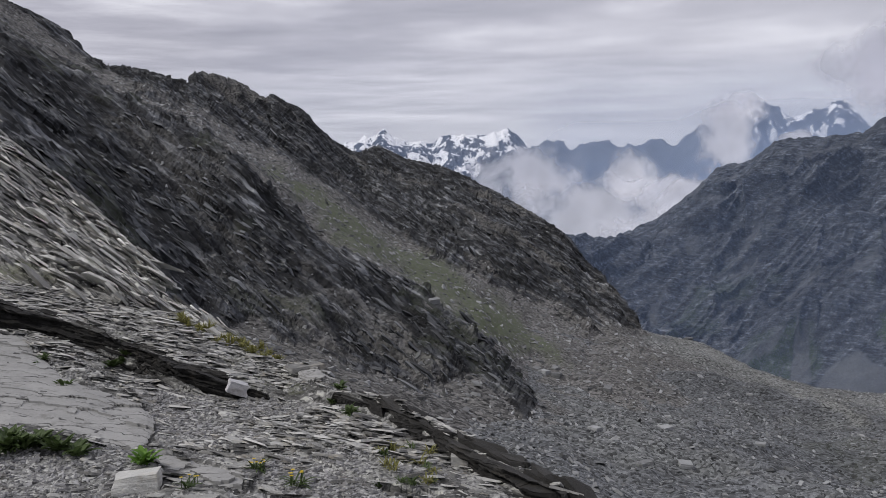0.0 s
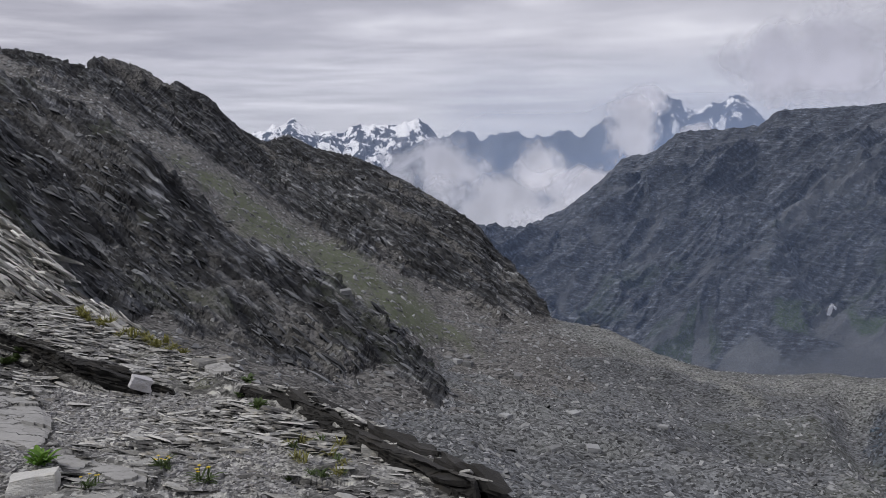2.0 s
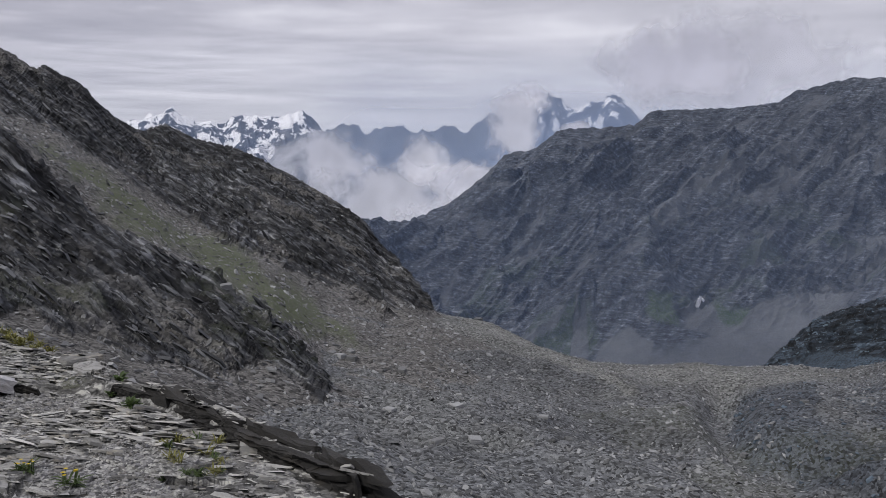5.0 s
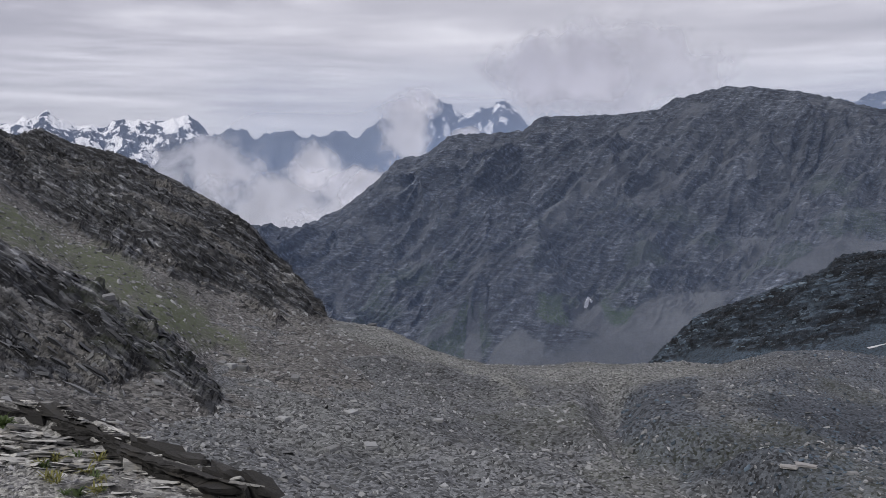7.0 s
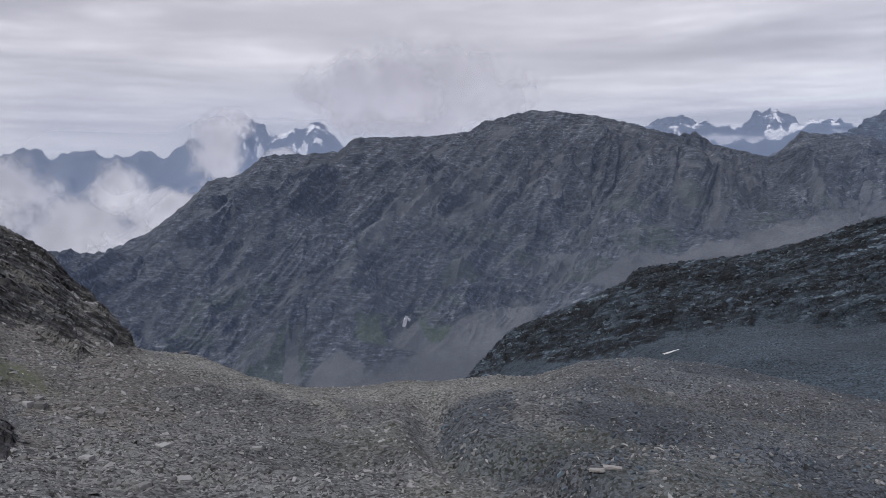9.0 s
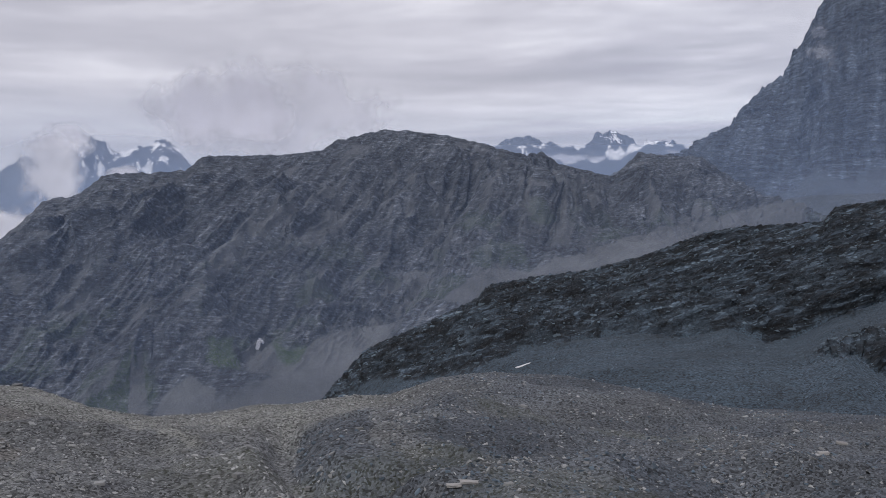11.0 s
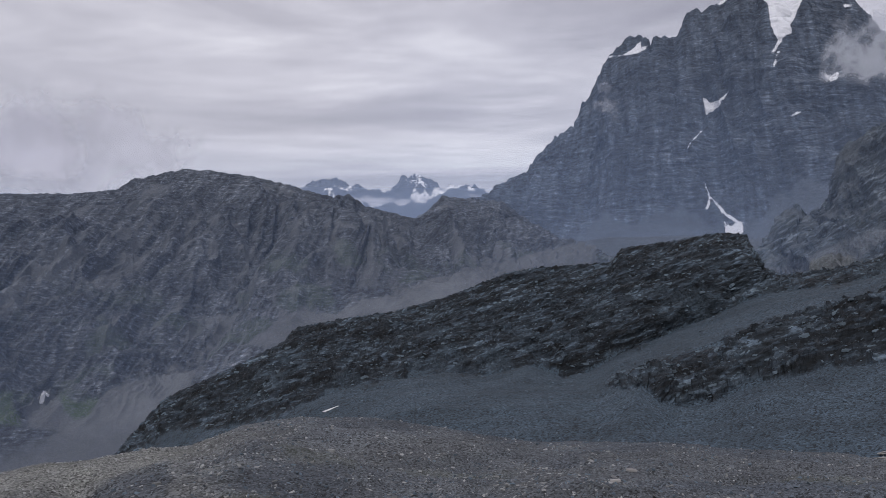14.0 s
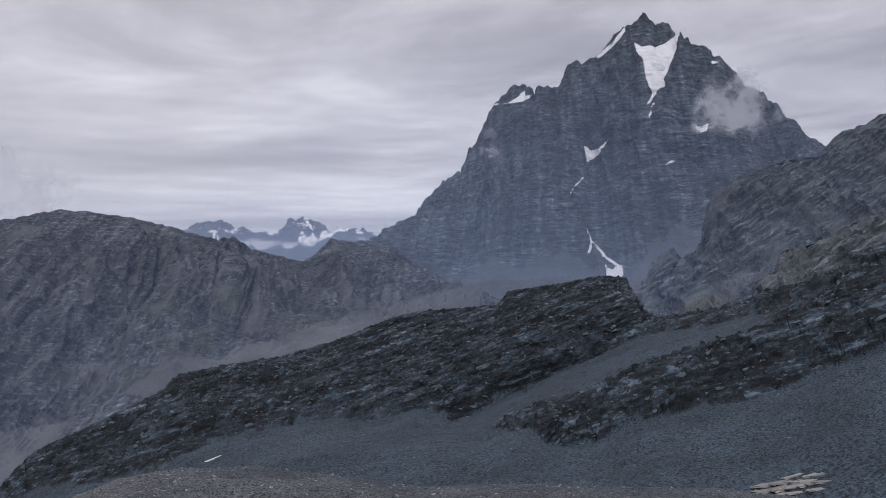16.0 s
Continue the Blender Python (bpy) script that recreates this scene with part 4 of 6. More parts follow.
edge = ragged(bb, ee, 0.9, 0.2, 47)
cones = smooth(within(bb, ee, FLOOR) + 0.45 * edge, -0.06, 0.12)
cones = np.maximum(cones, smooth(within(bb, ee, TONGUE) + 0.7 * edge, -0.02, 0.12))
turfed = smooth(within(bb, ee, GRASS_CONES) + edge, -0.2, 0.5)
combed = rough(np.stack([(bb - 22.5) / np.clip(-6.6 - ee, 0.7, 9), 0.04 * ee, 0 * bb], -1), 0.16, 3, 0.6, seed=58)
cones = np.maximum(cones, turfed * smooth(combed, -0.1, 0.25) * 0.9)
for line, wide in ((STREAK_A, 0.28), (STREAK_B, 0.24), (STREAK_C, 0.4), (STREAK_D, 0.22), (STREAK_E, 0.14)):
    cones = np.maximum(cones, 0.75 * smooth(wide - gap_to(bb, ee, line) + 1.1 * edge, 0.0, 0.25))
chutes = smooth(rough(slant * np.array((1, 0.45, 1)), 22, 5, 0.65, seed=49), 0.18, 0.5) * smooth(rough(g, 150, 3, seed=50), -0.3, 0.35)
strata = layers(g, BIG_BED, 9, 120, 56, 0.5)
chutes = np.maximum(0.75 * chutes, smooth(strata, 0.76, 0.9) * 0.7 * smooth(rough(g, 110, 4, seed=57), -0.2, 0.35)) * (1 - 0.5 * smooth(v, 1.9, 2.0))
green = np.maximum(smooth(within(bb, ee, GREEN_A) + edge, -0.1, 0.35), smooth(within(bb, ee, GREEN_B) + 0.5 * edge, -0.05, 0.25))
green = np.maximum(0.75 * green, 0.5 * turfed * (1 - smooth(combed, -0.1, 0.25)))
green = np.maximum(green, 0.3 * smooth(rough(g, 60, 4, seed=48), 0.1, 0.6) * (1 - smooth(v, 1.3, 1.6)) * (1 - cones))
chutes = chutes * (1 - 0.8 * smooth(-4.5 - ee, 0, 1.5) * (1 - smooth(b, 33, 38)))
marks = {"scree": np.maximum(cones, chutes), "grass": green}
big_mountain = tagged(sheet("long_mountain", g, mat_big, marks), "long grey banded mountain wall with scree aprons", "mountain")
BIG_G = g

# ---- ridges on the far side of the basin ----
def crag_ridge(name, crest, b0, b1, label, seed, depth, drop, size, bare=None):
    g, v, b = lofted([behind(crest, -depth, drop), crest, behind(crest, depth * 0.5, drop)], np.linspace(b0, b1, int((b1 - b0) * 14)), [150, 8])
    nrm = normals(g)
    a = ribs(np.stack([0.3 * g[..., 0] - g[..., 1] + 0.5 * g[..., 2], 0.15 * g[..., 2], 0.1 * g[..., 0]], -1), size * 0.7, 4, 0.6, seed)
    st = layers(g, bed(82, 30), size * 0.06, size * 0.8, seed + 2, 0.5)
    g = g + nrm * (a * size * 0.17 * (1 - smooth(v, 0.8, 1.0)) + size * 0.07 * (st - 0.5) + size * 0.03 * rough(g, size * 0.12, 4, 0.6, seed=seed + 3))[..., None]
    g[..., 2] += size * 0.03 * rough(g, size * 0.15, 3, seed=seed + 4)
    g = hold_crest(g, v, crest, 1, 0.5)
    bb, ee = aim(g)
    loose = 0.55 * smooth(rough(g, size * 0.3, 4, 0.6, seed=seed + 6), 0.15, 0.6)
    if bare:
        loose = np.maximum(loose, smooth(within(bb, ee, bare) + ragged(bb, ee, 0.7, 0.15, seed + 5), -0.08, 0.15))
    return tagged(sheet(name, g, mat_mid, {"scree": loose, "grass": 0.07 * smooth(rough(g, size * 0.4, 4, seed=seed + 7), 0.1, 0.6)}), label, "mountain")


mat_mid = bedded_rock("mid ridge rock", bed(82, 30), 4.0, ((0.02, 0.025, 0.03), (0.045, 0.057, 0.069), (0.13, 0.15, 0.168)), scree=(0.115, 0.128, 0.144), stone=1.2, spots=0.3, warmth=0.0, pebbles=0.3, lichen=(0.14, 0.17, 0.195), plate=2.0, split=0.3, crisp=0.6)
crag_ridge("crag_ridge", MID_CREST, 74.5, 93, "grey crag ridge beneath the great peak", 51, 420, 260, 120, MID_SCREE)
crag_ridge("low_crag_ridge", LOW_CREST, 74.0, 93, "brownish rock shoulder above the dark ridge", 57, 220, 110, 60)

# ---- dark ridge with its knob ----
dark_lines = [[(31, 150, -90), (40, 150, -50), (46, 145, -37), (52, 140, -35), (62, 120, -31), (75, 105, -28), (90, 95, -25)], SPUR_FOOT, SPUR_TOP, DARK_FOOT, DARK_CREST, behind(DARK_CREST, 25, 14), behind(DARK_CREST, 120, 90)]
g, v, b = lofted(dark_lines, np.linspace(31, 93, 820), [36, 36, 24, 110, 5, 5])
# the knob's front stands steep
steep = 1 - 0.035 * np.sin(np.pi * np.clip(v - 3, 0, 1)) * smooth(b, 62, 67)
g[..., :2] *= steep[..., None]
nrm = normals(g)
bb, ee = aim(g)
rows = np.array(sorted(DARK_EDGE))
edge = ragged(bb, ee, 0.5, 0.22, 66) + 0.35 * (layers(g, DARK_BED, 1.6, 9, 62, 0.5) - 0.6)
main = smooth(ee - np.interp(bb, rows[:, 0], rows[:, 1]) + edge, -0.1, 0.12) * (v > 1.9)
spur = smooth(within(bb, ee, SPUR) + edge, -0.1, 0.12)
crag = np.maximum(main, spur)
proud = np.maximum(smooth(ee - np.interp(bb, rows[:, 0], rows[:, 1]) + edge, -0.1, 0.9) * (v > 1.9), smooth(within(bb, ee, SPUR) + edge, -0.1, 0.7))
left_end = 1 - smooth(b, 47, 54)
crag = np.where(crag > 0, crag * (1 - 0.4 * smooth(rough(g, 11, 4, 0.6, seed=72), 0.3, 0.6) * (1 - smooth(v, 3.3, 3.8)) * (1 - spur)), 0)
a = ribs(g * np.array((1, 1, 0.6)), 24, 5, 0.55, 61)
st = layers(g, DARK_BED, 2.6, 16, 63, 0.5)
st2 = layers(g, DARK_BED, 0.9, 6, 64, 0.5)
steeper = layers(g, bed(50, 48), 1.3, 8, 60, 0.6)
fn = rough(g, 2.2, 4, 0.65, seed=65)
flatten = 1 - 0.6 * smooth(v, 3.8, 4.0)
g = g + nrm * (proud * (1.8 * (a + 0.1) * (1 - smooth(v, 3.6, 4.0)) + (3.2 * (st - 0.4) + 0.9 * (st2 - 0.4)) * (1 - 0.6 * left_end) + 2.4 * left_end * (steeper - 0.3) + 0.55 * fn) * flatten + (1 - crag) * 0.4 * rough(g, 8, 4, seed=69))[..., None]
g[..., 2] += 1.5 * rough(g, 5, 4, 0.6, seed=70) * smooth(v, 3.8, 4.0)
g = hold_crest(g, v, DARK_CREST, 4, 0.5, 2)
green = 0.03 * smooth(rough(g, 18, 4, 0.6, seed=71), 0.25, 0.7) * crag
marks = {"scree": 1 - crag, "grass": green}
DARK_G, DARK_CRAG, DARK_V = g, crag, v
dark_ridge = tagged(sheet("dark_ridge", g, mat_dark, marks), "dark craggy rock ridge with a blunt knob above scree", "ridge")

# ---- slope beside the camera: slate outcrops, a band of turf, a jagged crest ----
far_of = np.array(LEFT_CREST)
skyline = [(bb, float(np.interp(bb, far_of[:, 0], far_of[:, 1]))) for bb, ee in LEFT_SKY]
skyline = [(bb, d, 1.6 + d * math.tan(radians(ee))) for (bb, d), (_, ee) in zip(skyline, LEFT_SKY)] + LEFT_CREST[-2:]
left_lines = [[(-60, 36, 0), (-40, 34, -4), (-13, 36, -9), (6, 38, -14.6), (14, 40, -16.8), (20, 40, -18)], LEFT_LOWER, LEFT_UPPER, LEFT_GRASS, skyline, behind(skyline, 12, 9), behind(skyline, 160, 120)]
g, v, b = lofted(left_lines, np.concatenate([np.linspace(-70, -29, 50)[:-1], np.linspace(-29, 19.5, 720)]), [30, 110, 56, 120, 4, 5], 2)
nrm = normals(g)
bb, ee = aim(g)
edge = ragged(bb, ee, 0.8, 0.35, 81) + 0.9 * (layers(g, LEFT_BED, 1.0, 9, 80, 0.4) - 0.6)
tier = smooth(within(bb, ee, TIER) + edge, -0.15, 0.2) * (v < 3.2)
upper = smooth(within(bb, ee, UPPER) + edge, -0.2, 0.25) * (v > 2.0)
tier = np.maximum(tier, (bb < -27.5) * (v > 0.9) * (v < 4.0))
crag = np.maximum(tier, upper)
proud = np.maximum(smooth(within(bb, ee, TIER) + edge, -0.15, 0.9) * (v < 3.2), smooth(within(bb, ee, UPPER) + edge, -0.2, 0.9) * (v > 2.0))
# lenses of loose stone caught between the ribs
lens = smooth(rough(np.stack([g @ LEFT_BED[0] * 0.25, g @ LEFT_BED[1] * 0.25, g @ LEFT_BED[2]], -1), 3.4, 4, 0.6, seed=92), 0.32, 0.6)
crag = crag * (1 - (0.3 + 0.35 * upper + 0.45 * smooth(-ee, 8.5, 12.0)) * lens)
st1 = layers(g, LEFT_BED, 0.9, 8, 83, 0.35)
st2 = layers(g, LEFT_BED, 0.34, 3, 84, 0.4)
st3 = layers(g, LEFT_BED, 3.2, 24, 85, 0.4)
spikes = ribs(np.stack([g @ LEFT_BED[0] / 7, g @ LEFT_BED[1] / 3.5, g @ LEFT_BED[2]], -1), 1.5, 4, 0.6, 93)
amp = np.where(v > 2.5, 1.35, 1.0) * (1 - 0.5 * smooth(v, 3.8, 4.0))
g = g + nrm * (np.maximum(proud, (bb < -27.5) * crag) * amp * (1.0 * (st1 - 0.4) + 0.6 * (st2 - 0.4) + 1.9 * (st3 - 0.45) + 0.5 * (spikes - 0.3)) + (1 - crag) * 0.2 * rough(g, 3, 4, seed=86) + 0.7 * rough(g, 22, 3, seed=87))[..., None]
g[..., 2] += 1.7 * (layers(g, LEFT_BED, 1.3, 6, 88, 0.4) - 0.4) * smooth(v, 3.8, 4.0)
g = hold_crest(g, v, skyline, 4, 0.8, 2)
turf = smooth(within(bb, ee, TURF) + ragged(bb, ee, 1.2, 0.5, 89), -0.5, 0.5) * 0.85
moss = 0.2 * smooth(rough(g, 7, 4, 0.6, seed=91), 0.2, 0.6) * (v < 3.0)
marks = {"scree": 1 - crag, "grass": np.clip(np.maximum(turf * (1 - crag), moss * tier), 0, 1)}
LEFT_G, LEFT_CRAG, LEFT_V, LEFT_TURF, LEFT_BEARING = g, crag, v, turf, b
left_slope = tagged(sheet("slate_slope", g, mat_left, marks), "steep dark slate mountainside with outcrops, scree and turf", "mountainside")

# ---- ground: basin of scree, moraine crest, valley, out to the skyline ----
front = np.concatenate([np.linspace(-180, -45, 46)[:-1], np.linspace(-45, 92, 540), np.linspace(92, 180, 31)[1:]])


def ring(r, pairs):
    return [(bb, r, z) for bb, z in pairs]


crest = [(-180, 130, 22), (-90, 130, 10), (-40, 120, -4), (5, 136, -18)] + MORAINE + [(75, 128, -25), (92, 130, -24), (140, 130, 5), (180, 130, 22)]
ground_lines = [
    ring(0.0004, [(-180, -0.03), (180, -0.03)]),
    ring(1.6, [(-180, -0.03), (-40, -0.12), (20, -0.25), (90, -0.2), (180, -0.03)]),
    ring(3.0, [(-180, -0.6), (-90, -0.7), (-40, -1.4), (-10, -2.2), (20, -2.4), (60, -2.4), (100, -1.6), (180, -0.6)]),
    ring(10, [(-180, 1.2), (-90, 0.5), (-40, -2.5), (-10, -5.5), (20, -6.6), (60, -6.6), (100, -4), (180, 1.2)]),
    ring(25, [(-180, 4), (-90, 2), (-40, -4), (-10, -9.0), (20, -11.2), (40, -11.5), (60, -11.8), (90, -10.5), (120, -3), (180, 4)]),
    ring(45, [(-180, 8), (-90, 4), (-40, -6), (-10, -12), (10, -14.6), (30, -15.6), (60, -17.2), (90, -15), (120, -4), (180, 8)]),
    ring(72, [(-180, 13), (-90, 6), (-40, -6), (-10, -16), (10, -17.8), (25, -19.6), (34, -19.8), (42, -18.6), (60, -19.6), (90, -18.5), (120, -4), (180, 13)]),
    crest,
    behind(crest, 40, 9),
    ring(420, [(-180, 60), (-90, 20), (-40, -60), (0, -110), (40, -130), (92, -110), (140, 20), (180, 60)]),
    ring(900, [(-180, 60), (-90, -60), (-40, -190), (0, -260), (40, -300), (92, -240), (140, -40), (180, 60)]),
    ring(4900, [(-180, -300), (180, -300)]),
]
g, v, b = lofted(ground_lines, front, [3, 4, 6, 12, 40, 70, 70, 14, 8, 6, 8], 3)
r = np.hypot(g[..., 0], g[..., 1])
near = smooth(r, 12, 40) * (1 - smooth(r, 150, 400))
g[..., 2] += near * (1.1 * rough(g, 15, 4, seed=101) + 0.9 * (ribs(g * np.array((1, 1, 0)), 26, 3, 0.5, 107) - 0.5) + 0.28 * rough(g, 2.2, 4, seed=102)) * (1 - 0.6 * smooth(v, 6.6, 7.0)) + 14 * smooth(r, 300, 900) * rough(g, 200, 4, seed=103)
bb, ee = aim(g)
near_side = (r > 20) & (v < 7.0)
run = smooth(2.4 - gap_to(bb, ee, RUN), 0, 2.4) * near_side
g[..., 2] -= 2.2 * run * smooth(r, 25, 40)
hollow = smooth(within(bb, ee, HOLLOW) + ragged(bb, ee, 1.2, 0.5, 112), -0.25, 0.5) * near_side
rim = smooth(0.55 - gap_to(bb, ee, LIT_RIM) + ragged(bb, ee, 0.9, 0.3, 113), 0, 0.4) * near_side
# blue shade painted into the scree, in the hollow and on towards the right
shaded = 0.8 * hollow + 0.95 * smooth(b + 4 * rough(g, 18, 4, seed=111), 36, 46) * (0.6 + 0.4 * smooth(rough(g, 20, 3, seed=106), -0.4, 0.4))
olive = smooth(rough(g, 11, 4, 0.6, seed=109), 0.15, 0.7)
# sunlit rim and crest painted paler, along with random olive-tan patches
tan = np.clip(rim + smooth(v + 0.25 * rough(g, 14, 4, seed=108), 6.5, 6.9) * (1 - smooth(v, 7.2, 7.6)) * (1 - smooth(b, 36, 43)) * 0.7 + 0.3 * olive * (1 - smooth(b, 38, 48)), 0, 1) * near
shaded = np.clip(shaded, 0, 1) * (1 - 0.3 * olive) * smooth(r, 10, 30)
marks = {"tan": tan, "shaded": shaded, "scree": 0 * v + 1, "grass": 0.16 * smooth(rough(g, 16, 4, seed=104), 0.45, 0.85) * near}
GROUND_G, GROUND_R, GROUND_B, GROUND_SHADED = g, r, b, shaded
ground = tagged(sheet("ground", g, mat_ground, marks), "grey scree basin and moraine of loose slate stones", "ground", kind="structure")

# ---- rock bench beside the camera ----
SLABS = [
    [(-28.24, -8.83), (-27.36, -9.23), (-26.02, -9.84), (-25.15, -11.25), (-24.09, -12.42), (-22.83, -13.15), (-21.04, -13.65), (-19.16, -14.78), (-18.72, -16.08), (-19.22, -16.95), (-20.49, -17.1), (-22.94, -16.23), (-25.15, -15.31), (-28.48, -14.56)],
    [(-18.9, -17.46), (-16.54, -17.98), (-13.27, -19.31), (-13.43, -19.91), (-15.16, -19.7), (-18.31, -18.6)],
    [(-10.0, -12.79), (-7.85, -12.61), (-7.26, -13.32), (-9.57, -13.46)],
]
TRAIL = [(-19.53, -13.44), (-11.41, -13.95), (-8.49, -15.87), (-5.5, -18.1), (-3.23, -21.63), (-11.55, -21.27), (-13.31, -17.72), (-18.26, -16.98)]
TRAIL_SIDE = [(-28.58, -16.72), (-20.32, -17.11), (-19.41, -20.54), (-28.69, -19.21)]
bench_lines = [[(-80, 0.8, -0.12), (11, 0.8, -0.12)], [(-80, 4.4, 0.1), (-28, 4.6, 0.02), (0, 4.0, 0.0), (11, 3.4, 0.0)], BENCH_FOOT, BENCH_LEDGE, BENCH_TOP, behind(BENCH_TOP, 0.5, 0.5), behind(BENCH_TOP, 2.2, 5.5)]
g, v, b = lofted(bench_lines, np.concatenate([np.linspace(-70, -30, 40)[:-1], np.linspace(-30, 8.6, 520)]), [12, 130, 24, 44, 6, 6])
nrm = normals(g)
BENCH_BASE = g + nrm * (0.02 * rough(g, 1.3, 3, seed=110))[..., None]
bb, ee = aim(g)
wander = ragged(bb, ee, 1.2, 0.5, 115)
slabby = np.max([smooth(within(bb, ee, o), -0.2, 0.2) for o in SLABS], 0)
gravel = np.maximum(smooth(within(bb, ee, TRAIL) + wander, -0.5, 0.6), smooth(within(bb, ee, TRAIL_SIDE) + wander, -0.3, 0.5))
st1 = layers(g, BENCH_BED, 0.032, 0.4, 111, 0.5)
st2 = layers(g, BENCH_BED, 0.11, 1.1, 112, 0.6)
step = (1 - slabby) * (1 - 0.65 * gravel) * (1 - smooth(v, 1.85, 2.05) * (1 - smooth(v, 2.95, 3.1)))
g = g + nrm * (step * (0.045 * (st1 - 0.4) + 0.1 * (st2 - 0.45) + 0.012 * rough(g, 0.06, 3, seed=116)) + 0.02 * rough(g, 0.8, 4, seed=113) - 0.03 * slabby)[..., None]
marks = {"scree": np.clip(gravel + 0.7 * smooth(rough(g, 0.5, 4, seed=114), 0.25, 0.5), 0, 1), "grass": 0.35 * smooth(rough(g, 0.6, 4, 0.6, seed=117), 0.35, 0.7) * (v > 2.9)}
BENCH_GRAVEL, BENCH_SLABBY = gravel, slabby
BENCH_G, BENCH_V, BENCH_B = g, v, b
bench = tagged(sheet("rock_bench", g, mat_bench, marks), "weathered grey slate bench with thin broken layers", "rock bench", kind="structure")

# ---- pale slate outcrop above the bench ----
g, v, b = lofted([behind(OUT_FOOT, -0.2, 0.4), OUT_FOOT, OUT_TOP, behind(OUT_TOP, 1.5, 1.5), behind(OUT_TOP, 4, 9)], np.concatenate([np.linspace(-60, -30, 60)[:-1], np.linspace(-30, -13.2, 240)]), [6, 170, 8, 6])
nrm = normals(g)
st1 = layers(g, SLATE_BED, 0.10, 1.3, 121, 0.8)
st2 = layers(g, SLATE_BED, 0.35, 2.6, 122, 0.8)
g = g + nrm * (0.22 * (st1 - 0.5) + 0.35 * (st2 - 0.5) + 0.08 * rough(g, 1.2, 4, seed=123))[..., None]
marks = {"scree": 0 * v, "grass": 0.6 * smooth(rough(g, 1.2, 4, seed=124), 0.5, 0.8)}
OUT_G, OUT_V = g, v
outcrop = tagged(sheet("slate_outcrop", g, mat_slate, marks), "pale grey slate outcrop of upturned thin plates", "outcrop")



# ---- loose and broken slate ----
rng = np.random.default_rng(5)


def log_sizes(n, lo, hi, rng, power=2.2):
    return lo * (hi / lo) ** (rng.uniform(0, 1, n) ** power)


def scatter(name, thing, g, weight, n, lo, hi, mat, label, seed, axes=None, spin=180.0, tilt=18.0, flat=0.3, long=1.0, sunk=0.2, singles=0, piece="", sides=5, power=2.2):
    r = np.random.default_rng(seed)
    p, nr = picked(g, weight, n, r)
    s = log_sizes(n, lo, hi, r, power)
    fr = turned_frames(lying(nr) if axes is None else axes, n, r, spin, tilt)
    size = np.stack([s * long * r.uniform(0.8, 1.4, n), s * r.uniform(0.6, 1.0, n), s * flat * r.uniform(0.5, 1.4, n)], -1)
    p = p + nr * (size[:, 2] * (0.5 - sunk))[:, None]
    one = np.zeros(n, bool)
    if singles:
        one[np.argsort(-s / np.linalg.norm(p - np.array((0, 0, 1.6)), axis=1))[:singles]] = True
        pieces(piece, p[one], fr[one], size[one], mat, thing, seed)
    return heap(name, p[~one], fr[~one], size[~one], mat, thing, label, seed, sides)


gr = smooth(GROUND_R, 26, 34) * (1 - smooth(GROUND_R, 128, 150)) * ((GROUND_B > -20) & (GROUND_B < 92))
gr = gr * (0.35 + np.clip(0.5 + rough(GROUND_G, 12, 4, seed=131), 0, 2)) / GROUND_R ** 1.6 * (GROUND_B > -9)
scatter("loose_scree", ground, GROUND_G, gr * (1 - 0.9 * GROUND_SHADED), 30000, 0.11, 0.6, mat_stones, "loose grey slate stones", 132, tilt=30, flat=0.26, long=1.2, singles=200, piece="stone", power=2.8, sides=4)
scatter("loose_scree", ground, GROUND_G, gr * GROUND_SHADED, 11000, 0.1, 0.55, mat_shaded, "loose blue grey stones", 139, tilt=30, flat=0.3, singles=100, piece="stone", power=2.8, sides=4)
LEFT_UP = np.degrees(np.arctan2(LEFT_G[..., 2] - 1.6, np.hypot(LEFT_G[..., 0], LEFT_G[..., 1])))
LEFT_UNDER = LEFT_UP < LEFT_UP.max(0) - 0.7
low_scree = LEFT_UNDER * (1 - LEFT_CRAG) * (LEFT_V < 3.4) * (1 - 0.35 * LEFT_TURF)
scatter("loose_scree", left_slope, LEFT_G, low_scree, 14000, 0.12, 0.8, mat_stones, "loose grey slate stones", 133, tilt=30, flat=0.26, long=1.2, power=2.8, sides=4)
clump = LEFT_UNDER * smooth(rough(LEFT_G, 5, 4, 0.6, seed=138), -0.5, 0.5)
scatter("slate_rubble", left_slope, LEFT_G, LEFT_CRAG * clump * (LEFT_V < np.where(LEFT_BEARING < -17, 1.9, 2.4)), 15000, 0.14, 1.3, mat_plates, "broken dark slate plates", 134, axes=tipped(LEFT_BED, 12), spin=20, tilt=13, flat=0.16, long=1.5, sunk=0.45, singles=300, piece="slab", power=3.2, sides=4)
scatter("slate_rubble", left_slope, LEFT_G, LEFT_CRAG * clump * (LEFT_V > 2.6) * (LEFT_V < 3.7), 8000, 0.18, 1.2, mat_plates, "broken dark slate plates", 135, axes=tipped(LEFT_BED, 12), spin=16, tilt=10, flat=0.16, long=2.0, sunk=0.5, power=3.2, sides=4)
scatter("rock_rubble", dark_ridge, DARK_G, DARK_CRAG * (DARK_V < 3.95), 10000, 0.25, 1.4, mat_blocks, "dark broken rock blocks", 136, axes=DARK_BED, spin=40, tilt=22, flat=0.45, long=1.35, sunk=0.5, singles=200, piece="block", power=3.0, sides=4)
scatter("loose_scree", dark_ridge, DARK_G, (1 - DARK_CRAG) * (DARK_V < 3.5), 5000, 0.13, 0.7, mat_shaded, "loose dark grey stones", 137, sides=4)

